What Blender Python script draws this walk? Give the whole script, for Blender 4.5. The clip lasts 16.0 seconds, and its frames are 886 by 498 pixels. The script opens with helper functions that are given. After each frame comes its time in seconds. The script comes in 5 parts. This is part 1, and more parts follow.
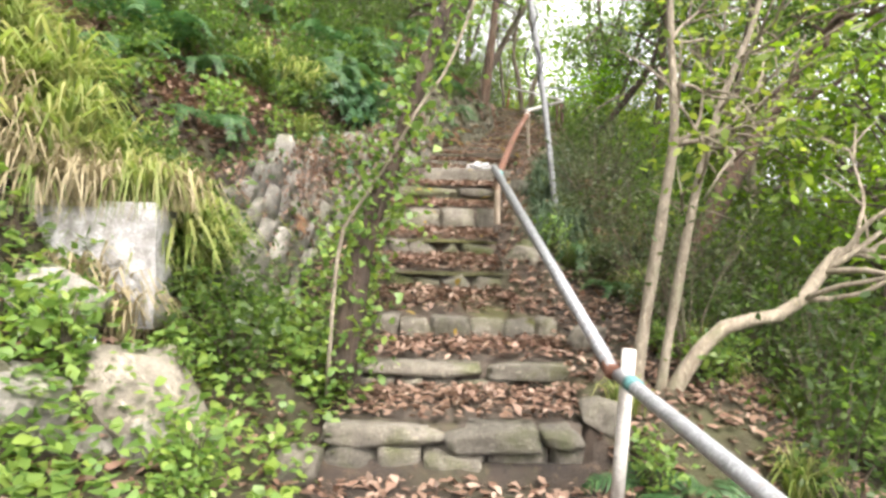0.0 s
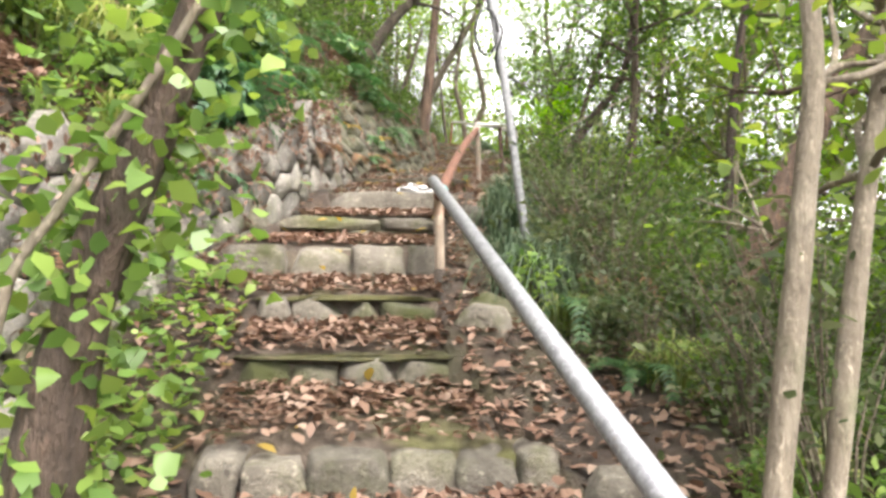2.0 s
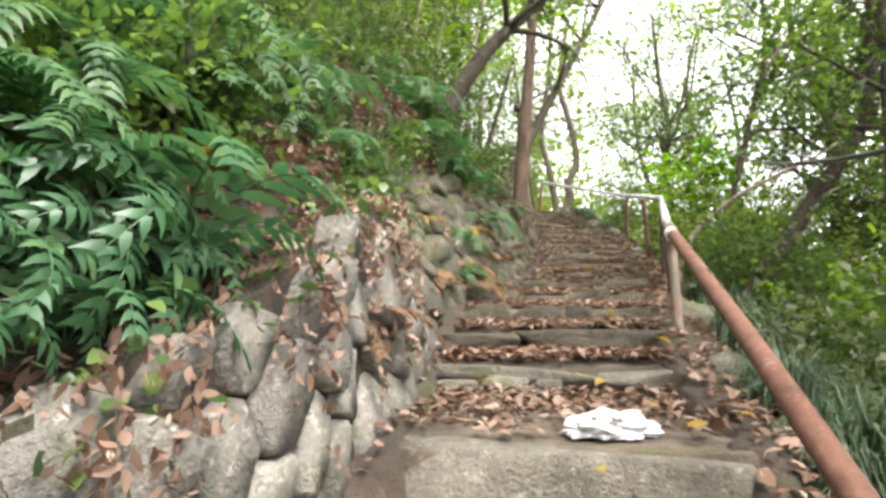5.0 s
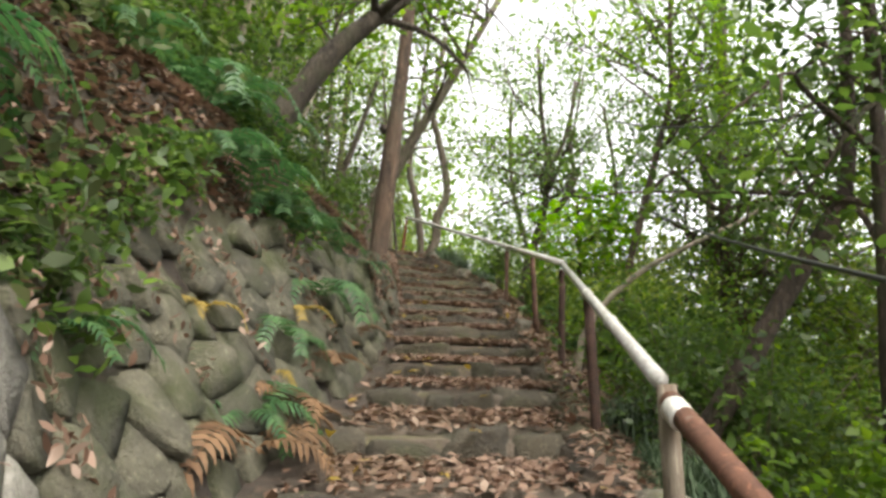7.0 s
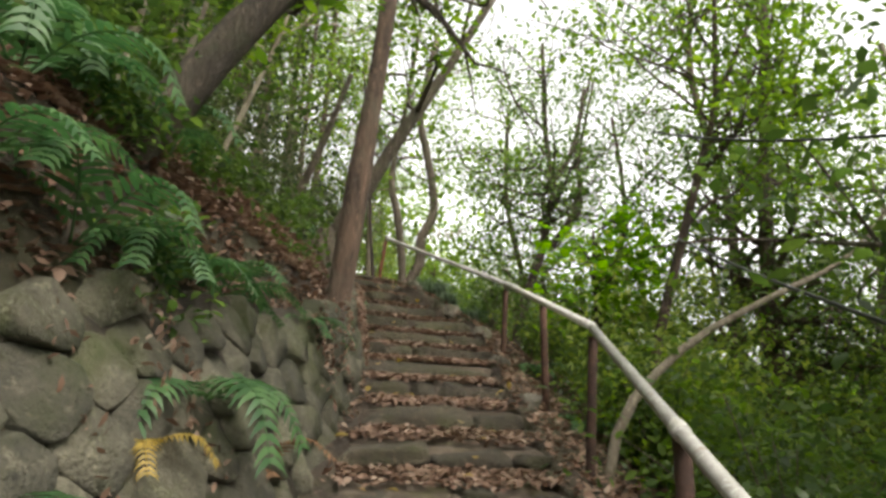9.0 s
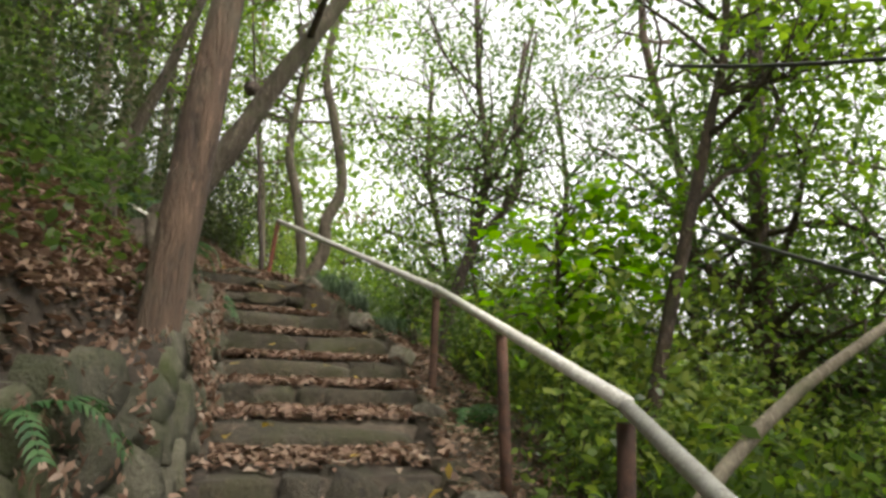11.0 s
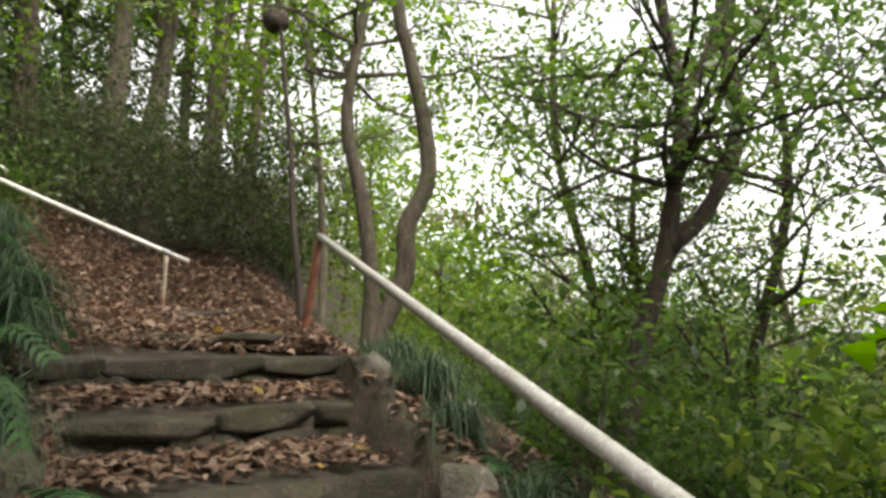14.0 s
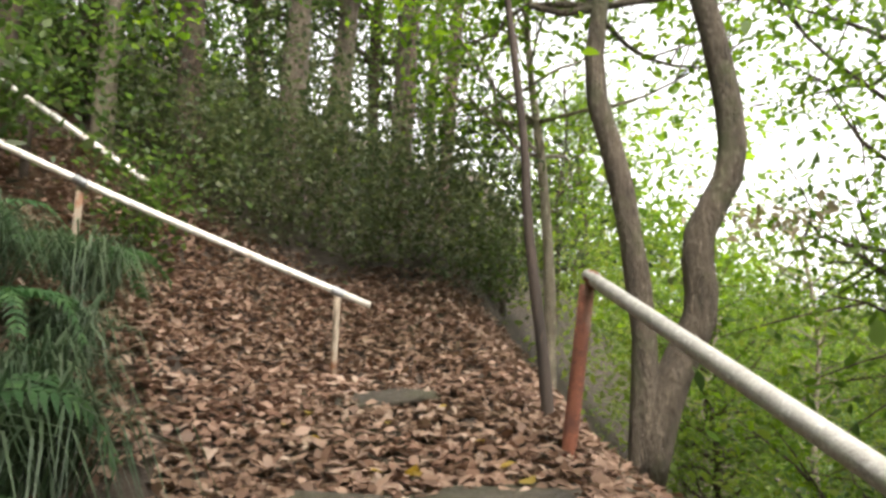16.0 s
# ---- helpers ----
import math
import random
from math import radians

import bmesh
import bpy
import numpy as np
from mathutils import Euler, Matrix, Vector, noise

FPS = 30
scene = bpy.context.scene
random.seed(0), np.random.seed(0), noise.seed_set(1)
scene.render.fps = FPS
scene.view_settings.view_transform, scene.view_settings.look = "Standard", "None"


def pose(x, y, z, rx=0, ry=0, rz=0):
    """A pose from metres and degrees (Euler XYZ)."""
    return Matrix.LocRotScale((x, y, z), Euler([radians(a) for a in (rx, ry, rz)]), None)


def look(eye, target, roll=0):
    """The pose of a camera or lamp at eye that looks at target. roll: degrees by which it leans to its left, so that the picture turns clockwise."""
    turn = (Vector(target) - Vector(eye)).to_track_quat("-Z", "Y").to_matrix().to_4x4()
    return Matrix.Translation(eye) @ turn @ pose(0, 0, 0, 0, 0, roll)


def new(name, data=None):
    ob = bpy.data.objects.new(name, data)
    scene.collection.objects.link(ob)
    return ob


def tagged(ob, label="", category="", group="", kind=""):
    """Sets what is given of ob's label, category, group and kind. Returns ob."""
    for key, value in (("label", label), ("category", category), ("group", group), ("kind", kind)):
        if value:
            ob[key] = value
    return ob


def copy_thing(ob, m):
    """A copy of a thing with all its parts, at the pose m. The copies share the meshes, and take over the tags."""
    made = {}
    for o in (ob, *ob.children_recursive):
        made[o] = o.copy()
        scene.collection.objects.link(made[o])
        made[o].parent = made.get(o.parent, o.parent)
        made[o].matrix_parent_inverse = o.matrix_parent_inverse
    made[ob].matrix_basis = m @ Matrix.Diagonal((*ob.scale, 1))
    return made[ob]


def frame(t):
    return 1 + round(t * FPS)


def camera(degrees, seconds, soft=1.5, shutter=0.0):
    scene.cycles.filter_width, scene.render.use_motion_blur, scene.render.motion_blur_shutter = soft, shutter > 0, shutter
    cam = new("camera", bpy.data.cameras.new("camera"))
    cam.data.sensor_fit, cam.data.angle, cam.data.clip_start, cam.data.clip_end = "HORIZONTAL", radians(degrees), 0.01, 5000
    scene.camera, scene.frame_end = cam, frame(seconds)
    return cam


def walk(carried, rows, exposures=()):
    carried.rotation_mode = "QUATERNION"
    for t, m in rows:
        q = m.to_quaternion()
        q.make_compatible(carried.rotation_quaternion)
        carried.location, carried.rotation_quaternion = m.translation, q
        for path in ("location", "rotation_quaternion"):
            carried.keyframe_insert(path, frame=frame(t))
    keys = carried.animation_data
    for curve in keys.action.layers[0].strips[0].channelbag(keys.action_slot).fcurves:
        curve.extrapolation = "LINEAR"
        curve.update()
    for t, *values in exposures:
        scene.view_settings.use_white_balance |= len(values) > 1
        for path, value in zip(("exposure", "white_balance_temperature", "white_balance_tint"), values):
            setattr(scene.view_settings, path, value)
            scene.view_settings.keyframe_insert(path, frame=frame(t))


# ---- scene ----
cam = camera(68.8, 16.0, soft=3.0)
ROWS = [
    (0.0, 0.0, 0.0, 1.3, 90.0, -1.5, 0.0),
    (0.5, -0.007, 0.43, 1.302, 90.69, -1.5, -0.4),
    (1.0, 0.057, 0.985, 1.253, 90.9, -1.03, -1.01),
    (1.5, 0.158, 1.627, 1.328, 92.2, -0.44, -2.03),
    (2.0, 0.205, 2.291, 1.361, 94.55, -0.25, -4.78),
    (2.5, 0.286, 2.981, 1.434, 95.0, 0.43, -4.39),
    (3.0, 0.235, 3.566, 1.621, 95.27, 0.21, -2.45),
    (3.5, 0.186, 4.063, 1.814, 96.9, -0.21, 0.75),
    (4.0, 0.033, 4.522, 2.095, 98.28, 1.1, 5.16),
    (4.5, -0.03, 5.056, 2.295, 98.56, 0.24, 4.5),
    (5.0, -0.143, 5.51, 2.578, 98.76, -0.05, 0.67),
    (7.5, 0.231, 7.983, 3.513, 101.06, -2.58, -13.88),
    (8.0, 0.36, 8.348, 3.675, 100.48, -3.95, -14.58),
    (8.5, 0.428, 8.759, 3.723, 100.7, -4.23, -14.05),
    (9.0, 0.459, 9.168, 3.921, 101.81, -2.85, -13.63),
    (9.5, 0.561, 9.64, 4.074, 102.65, -2.87, -17.33),
    (12.0, 1.367, 12.303, 4.713, 99.45, -2.31, -21.61),
    (12.5, 1.546, 12.935, 4.899, 99.56, -3.24, -21.48),
    (13.0, 1.689, 13.515, 5.022, 99.43, -1.61, -16.07),
    (13.5, 1.754, 14.035, 5.232, 99.17, -0.07, -13.46),
    (14.0, 1.836, 14.632, 5.395, 98.86, -0.94, -11.68),
    (14.5, 1.811, 15.227, 5.519, 98.28, -3.16, -6.11),
    (15.0, 1.742, 15.822, 5.691, 98.06, -2.8, -0.69),
    (15.5, 1.647, 16.357, 5.819, 97.63, -1.61, 4.64),
    (16.0, 1.528, 16.852, 5.97, 97.39, -1.99, 4.81),
]
# stops, kelvin and tint of the clip's own exposure
EXPOSURES = [(0.0, 2.62, 6600, 14), (2.5, 2.82, 6600, 15), (3.5, 2.8, 6550, 14), (5.0, 2.7, 6500, 13), (7.5, 2.0, 6700, 9), (9.5, 1.8, 6800, 9), (12.5, 1.85, 6750, 10), (14.5, 1.8, 6750, 10), (15.3, 2.1, 6750, 11), (16.0, 2.3, 6700, 12)]
walk(cam, [(t, pose(x, y, z, rx, ry, rz)) for t, x, y, z, rx, ry, rz in ROWS], EXPOSURES)

# ---- world and light: bright overcast sky over a leafy slope ----
world = bpy.data.worlds.new("sky")
scene.world = world
world.use_nodes = True
wn, wl = world.node_tree.nodes, world.node_tree.links
sky = wn.new("ShaderNodeTexSky")
sky.sky_type = "NISHITA"
sky.sun_disc = False
sky.sun_elevation, sky.sun_rotation = radians(58), radians(150)
sky.dust_density, sky.ozone_density = 3.0, 1.0
pale = wn.new("ShaderNodeHueSaturation")
pale.inputs["Saturation"].default_value = 0.06
wl.new(sky.outputs[0], pale.inputs["Color"])
wl.new(pale.outputs[0], wn["Background"].inputs["Color"])
wn["Background"].inputs["Strength"].default_value = 0.15
sun_data = bpy.data.lights.new("sun", "SUN")
sun_data.energy, sun_data.angle, sun_data.color = 1.2, radians(25), (1.0, 0.95, 0.86)
sun = new("sun", sun_data)
sun.matrix_world = look((0, 0, 0), (-math.sin(radians(150)) * math.cos(radians(58)), -math.cos(radians(150)) * math.cos(radians(58)), -math.sin(radians(58))))
tagged(sun, kind="structure")

rng = np.random.default_rng(7)


# ---- materials ----
def mix_color(nt, fac, a, b):
    m = nt.nodes.new("ShaderNodeMix")
    m.data_type = "RGBA"
    for sock, val in ((0, fac), (6, a), (7, b)):
        if isinstance(val, (int, float)):
            m.inputs[sock].default_value = val
        elif isinstance(val, tuple):
            m.inputs[sock].default_value = (*val, 1)
        else:
            nt.links.new(val, m.inputs[sock])
    return m.outputs[2]


def noise_tex(nt, scale, detail=6, rough=0.6, stretch=None):
    geo = nt.nodes.new("ShaderNodeNewGeometry")
    tex = nt.nodes.new("ShaderNodeTexNoise")
    tex.inputs["Scale"].default_value, tex.inputs["Detail"].default_value, tex.inputs["Roughness"].default_value = scale, detail, rough
    if stretch:
        mp = nt.nodes.new("ShaderNodeMapping")
        mp.inputs["Scale"].default_value = stretch
        nt.links.new(geo.outputs["Position"], mp.inputs["Vector"])
        nt.links.new(mp.outputs[0], tex.inputs["Vector"])
    else:
        nt.links.new(geo.outputs["Position"], tex.inputs["Vector"])
    return tex.outputs["Fac"]


def ramp(nt, fac, lo, hi):
    r = nt.nodes.new("ShaderNodeMapRange")
    r.inputs["From Min"].default_value, r.inputs["From Max"].default_value = lo, hi
    nt.links.new(fac, r.inputs["Value"])
    return r.outputs[0]


def start(name):
    m = bpy.data.materials.new(name)
    m.use_nodes = True
    return m, m.node_tree, m.node_tree.nodes["Principled BSDF"]


def bump(nt, bsdf, height, strength, distance):
    b = nt.nodes.new("ShaderNodeBump")
    b.inputs["Strength"].default_value, b.inputs["Distance"].default_value = strength, distance
    nt.links.new(height, b.inputs["Height"])
    nt.links.new(b.outputs[0], bsdf.inputs["Normal"])


def surface(name, dark, light, patch=None, scale=9.0, patch_scale=2.5, patch_at=(0.5, 0.62), rough=0.9, metal=0.0, relief=0.03, stretch=None, fine=60.0):
    """Two colours by grain, a third in large patches, and each piece a little different."""
    m, nt, bsdf = start(name)
    big, small = noise_tex(nt, scale, stretch=stretch), noise_tex(nt, fine, 4, 0.7, stretch)
    col = mix_color(nt, ramp(nt, big, 0.3, 0.7), dark, light)
    col = mix_color(nt, ramp(nt, small, 0.35, 0.75), mix_color(nt, 0.35, col, (0.02, 0.018, 0.015)), col)
    col = mix_color(nt, ramp(nt, noise_tex(nt, scale * 3.3, 5, 0.7, stretch), 0.56, 0.72), col, tuple(min(1, c * 1.35) for c in light))
    col = mix_color(nt, ramp(nt, noise_tex(nt, scale * 1.7, 7, 0.75, stretch), 0.42, 0.30), col, tuple(c * 0.4 for c in dark))
    if patch:
        col = mix_color(nt, ramp(nt, noise_tex(nt, patch_scale, 8, 0.65), *patch_at), col, patch)
    info = nt.nodes.new("ShaderNodeObjectInfo")
    hsv = nt.nodes.new("ShaderNodeHueSaturation")
    nt.links.new(ramp(nt, info.outputs["Random"], -1.2, 0.9), hsv.inputs["Value"])
    nt.links.new(col, hsv.inputs["Color"])
    nt.links.new(hsv.outputs[0], bsdf.inputs["Base Color"])
    bsdf.inputs["Roughness"].default_value, bsdf.inputs["Metallic"].default_value = rough, metal
    add = nt.nodes.new("ShaderNodeMath")
    nt.links.new(big, add.inputs[0])
    nt.links.new(small, add.inputs[1])
    bump(nt, bsdf, add.outputs[0], 0.9, relief)
    return m


def foliage(name, colors, through_light=0.45, rough=0.5, gloss=0.3):
    """Thin leaves: each leaf takes its own tone, and lets some light through."""
    m, nt, bsdf = start(name)
    geo = nt.nodes.new("ShaderNodeNewGeometry")
    cr = nt.nodes.new("ShaderNodeValToRGB")
    cr.color_ramp.interpolation = "LINEAR"
    for i, c in enumerate(colors):
        el = cr.color_ramp.elements[i] if i < 2 else cr.color_ramp.elements.new(0.5)
        el.color = (*c, 1)
    for i, el in enumerate(cr.color_ramp.elements):
        el.position = i / max(1, len(colors) - 1)
    for i, c in enumerate(colors):
        cr.color_ramp.elements[i].color = (*c, 1)
    nt.links.new(geo.outputs["Random Per Island"], cr.inputs["Fac"])
    col = mix_color(nt, ramp(nt, noise_tex(nt, 1.1, 3), 0.3, 0.75), mix_color(nt, 0.3, cr.outputs[0], (0.015, 0.03, 0.01)), cr.outputs[0])
    nt.links.new(col, bsdf.inputs["Base Color"])
    bsdf.inputs["Roughness"].default_value = rough
    bsdf.inputs["Specular IOR Level"].default_value = gloss
    tr = nt.nodes.new("ShaderNodeBsdfTranslucent")
    bright = nt.nodes.new("ShaderNodeHueSaturation")
    bright.inputs["Value"].default_value, bright.inputs["Saturation"].default_value = 1.7, 1.1
    nt.links.new(col, bright.inputs["Color"])
    nt.links.new(bright.outputs[0], tr.inputs["Color"])
    mx = nt.nodes.new("ShaderNodeMixShader")
    mx.inputs[0].default_value = through_light
    nt.links.new(bsdf.outputs[0], mx.inputs[1])
    nt.links.new(tr.outputs[0], mx.inputs[2])
    nt.links.new(mx.outputs[0], nt.nodes["Material Output"].inputs["Surface"])
    return m


M_STONE = surface("grey_stone", (0.12, 0.105, 0.08), (0.29, 0.26, 0.205), (0.08, 0.09, 0.025), 7, 3.0, (0.52, 0.72), relief=0.04)
M_MOSSY = surface("mossy_stone", (0.11, 0.10, 0.07), (0.25, 0.225, 0.165), (0.07, 0.08, 0.014), 7, 2.2, (0.40, 0.62), relief=0.045)
M_WALLSTONE = surface("wall_stone", (0.14, 0.13, 0.11), (0.36, 0.335, 0.285), (0.075, 0.09, 0.03), 6, 3.5, (0.52, 0.75), relief=0.04)
M_PALESTONE = surface("pale_weathered_stone", (0.19, 0.175, 0.15), (0.46, 0.43, 0.37), (0.13, 0.14, 0.06), 6, 3.0, (0.55, 0.75), relief=0.04)
M_STEPDARK = surface("dark_brown_step_stone", (0.048, 0.038, 0.025), (0.14, 0.114, 0.076), (0.06, 0.062, 0.018), 6, 2.4, (0.48, 0.68), relief=0.06)
M_WALLDARK = surface("dark_mossy_wall_stone", (0.085, 0.078, 0.052), (0.215, 0.195, 0.135), (0.055, 0.066, 0.016), 6, 2.6, (0.47, 0.66), relief=0.05)
M_SLAB = surface("pale_tan_slab", (0.26, 0.225, 0.175), (0.52, 0.46, 0.37), (0.20, 0.19, 0.10), 5, 2.6, (0.52, 0.72), relief=0.05)
M_REDRUST = surface("red_rust", (0.10, 0.032, 0.018), (0.24, 0.075, 0.038), (0.16, 0.10, 0.07), 14, 5.0, (0.6, 0.75), rough=0.9, relief=0.006, fine=140)
M_SOIL = surface("soil", (0.03, 0.021, 0.013), (0.085, 0.055, 0.034), (0.07, 0.075, 0.025), 5, 0.9, (0.5, 0.7), relief=0.05)
M_DIRT = surface("trodden_earth", (0.07, 0.052, 0.035), (0.17, 0.13, 0.095), (0.10, 0.10, 0.03), 6, 1.8, (0.55, 0.7), relief=0.03)
M_CONCRETE = surface("limewashed_concrete", (0.30, 0.285, 0.265), (0.62, 0.61, 0.60), (0.17, 0.155, 0.13), 14, 5.0, (0.5, 0.75), relief=0.012, fine=90)
M_GALV = surface("galvanised_steel", (0.24, 0.245, 0.255), (0.44, 0.45, 0.465), (0.30, 0.22, 0.16), 22, 6.0, (0.62, 0.75), rough=0.5, metal=0.45, relief=0.002, fine=160)
M_DULLPIPE = surface("dull_grey_pipe", (0.15, 0.155, 0.155), (0.29, 0.295, 0.30), (0.20, 0.15, 0.11), 22, 6.0, (0.6, 0.75), rough=0.65, metal=0.2, relief=0.002, fine=160)
M_RUST = surface("rusty_steel", (0.13, 0.05, 0.028), (0.30, 0.13, 0.075), (0.42, 0.38, 0.33), 14, 4.0, (0.60, 0.70), rough=0.85, metal=0.1, relief=0.006, fine=140)
M_WHITEPIPE = surface("flaking_white_paint", (0.55, 0.52, 0.46), (0.80, 0.77, 0.72), (0.25, 0.13, 0.07), 16, 7.0, (0.60, 0.72), rough=0.6, relief=0.003, fine=120)
M_OLDRUST = surface("old_dark_rust", (0.045, 0.022, 0.016), (0.13, 0.06, 0.038), (0.20, 0.17, 0.14), 14, 4.0, (0.66, 0.75), rough=0.9, relief=0.006, fine=140)
M_BARK_D = surface("dark_bark", (0.045, 0.03, 0.02), (0.15, 0.10, 0.07), (0.09, 0.10, 0.045), 10, 2.0, (0.55, 0.75), relief=0.064, stretch=(1, 1, 0.25), fine=50)
M_BARK_M = surface("grey_brown_bark", (0.08, 0.06, 0.042), (0.23, 0.18, 0.13), (0.10, 0.11, 0.05), 11, 2.5, (0.52, 0.72), relief=0.064, stretch=(1, 1, 0.3), fine=50)
M_BARK_R = surface("reddish_bark", (0.045, 0.028, 0.019), (0.18, 0.11, 0.072), (0.11, 0.09, 0.06), 10, 2.0, (0.55, 0.75), relief=0.046, stretch=(1, 1, 0.2), fine=50)
M_BARK_L = surface("pale_bark", (0.20, 0.16, 0.11), (0.42, 0.36, 0.27), (0.13, 0.14, 0.07), 12, 3.0, (0.55, 0.75), relief=0.012, stretch=(1, 1, 0.4), fine=70)
M_BAG = surface("white_plastic", (0.72, 0.71, 0.70), (0.86, 0.86, 0.85), None, 20, rough=0.35, relief=0.008)
M_TAPE = surface("teal_cord", (0.07, 0.22, 0.22), (0.13, 0.33, 0.33), None, 60, rough=0.7, relief=0.003)
M_POLE = surface("blackened_wood", (0.018, 0.012, 0.009), (0.06, 0.04, 0.03), (0.13, 0.05, 0.03), 12, 3.0, (0.6, 0.75), relief=0.006, stretch=(1, 1, 0.2))
M_CABLE = surface("black_cable", (0.012, 0.012, 0.012), (0.03, 0.03, 0.03), None, 40, rough=0.5, relief=0.001)
M_WOOD = surface("weathered_wood", (0.22, 0.16, 0.11), (0.42, 0.35, 0.27), (0.18, 0.07, 0.03), 14, 3.5, (0.55, 0.68), relief=0.008, stretch=(1, 1, 0.15))
M_BLUE = surface("blue_print", (0.05, 0.12, 0.40), (0.08, 0.18, 0.50), None, 30, rough=0.4, relief=0.001)
L_CANOPY = foliage("canopy_leaf", [(0.055, 0.10, 0.015), (0.10, 0.17, 0.022), (0.17, 0.25, 0.03)], 0.6)
L_DARK = foliage("evergreen_leaf", [(0.035, 0.065, 0.017), (0.065, 0.11, 0.024), (0.11, 0.165, 0.035)], 0.55, 0.4, 0.4)
L_LIGHT = foliage("young_leaf", [(0.10, 0.15, 0.03), (0.16, 0.22, 0.04), (0.22, 0.26, 0.05)], 0.5)
L_BRIGHT = foliage("sunlit_broad_leaf", [(0.08, 0.18, 0.012), (0.12, 0.24, 0.018), (0.18, 0.30, 0.03)], 0.6, 0.5, 0.25)
L_DUSK = foliage("dusky_leaf", [(0.03, 0.045, 0.018), (0.06, 0.078, 0.03), (0.11, 0.12, 0.055)], 0.4, 0.5, 0.3)
L_IVY = foliage("ivy_leaf", [(0.04, 0.085, 0.026), (0.07, 0.125, 0.034), (0.13, 0.18, 0.042)], 0.35, 0.4, 0.4)
L_CREEPER = foliage("creeper_leaf", [(0.08, 0.15, 0.035), (0.13, 0.21, 0.045), (0.20, 0.27, 0.055)], 0.4, 0.45, 0.35)
L_FERN = foliage("fern_pinna", [(0.025, 0.07, 0.024), (0.045, 0.105, 0.036), (0.075, 0.145, 0.05)], 0.35, 0.5, 0.3)
L_GLOSS = foliage("glossy_fern_pinna", [(0.025, 0.075, 0.03), (0.045, 0.11, 0.045), (0.08, 0.15, 0.06)], 0.3, 0.4, 0.4)
L_YELLOW = foliage("yellowed_leaf", [(0.20, 0.14, 0.03), (0.34, 0.23, 0.05)], 0.35)
L_GRASS = foliage("grass_blade", [(0.10, 0.14, 0.03), (0.17, 0.22, 0.05), (0.30, 0.29, 0.12)], 0.4)
L_SEDGE = foliage("dark_sedge_blade", [(0.028, 0.05, 0.026), (0.05, 0.08, 0.04), (0.09, 0.12, 0.07)], 0.3, 0.4, 0.4)
L_DRY = foliage("dry_grass", [(0.20, 0.16, 0.09), (0.35, 0.29, 0.18)], 0.25)
L_DEAD = foliage("fallen_leaf", [(0.085, 0.045, 0.032), (0.16, 0.09, 0.062), (0.27, 0.175, 0.13), (0.12, 0.06, 0.04), (0.34, 0.25, 0.195)], 0.15, 0.6, 0.3)
L_WITHERED = foliage("withered_frond", [(0.09, 0.045, 0.025), (0.20, 0.11, 0.06)], 0.2, 0.7, 0.2)
M_MOSS = surface("moss", (0.05, 0.052, 0.012), (0.115, 0.105, 0.022), (0.10, 0.075, 0.04), 18, 5.0, (0.55, 0.7), relief=0.03, fine=140)


# ---- mesh helpers ----
def mesh_np(name, verts, faces, mats, index=None, smooth=True):
    """A mesh from arrays of corners and of faces that all have the same number of corners."""
    me = bpy.data.meshes.new(name)
    verts, faces = np.asarray(verts, dtype=np.float32), np.asarray(faces, dtype=np.int32)
    me.vertices.add(len(verts))
    me.vertices.foreach_set("co", verts.ravel())
    n = faces.shape[1]
    me.loops.add(faces.size)
    me.loops.foreach_set("vertex_index", faces.ravel())
    me.polygons.add(len(faces))
    me.polygons.foreach_set("loop_start", np.arange(len(faces), dtype=np.int32) * n)
    for m in mats if isinstance(mats, (list, tuple)) else [mats]:
        me.materials.append(m)
    if index is not None:
        me.polygons.foreach_set("material_index", np.asarray(index, dtype=np.int32))
    me.polygons.foreach_set("use_smooth", np.full(len(faces), smooth))
    me.update(calc_edges=True)
    return me


def child(name, me, parent, label=""):
    ob = new(name, me)
    ob.parent = parent
    return tagged(ob, label=label)


def part(name, bm, material, parent, label="", smooth=True):
    me = bpy.data.meshes.new(name)
    bmesh.ops.recalc_face_normals(bm, faces=bm.faces)
    bm.to_mesh(me)
    bm.free()
    me.materials.append(material)
    me.polygons.foreach_set("use_smooth", np.full(len(me.polygons), smooth))
    return child(name, me, parent, label)


def empty_at(name, place, label, category, group="", kind=""):
    ob = new(name)
    ob.location = place
    return tagged(ob, label, category, group, kind)


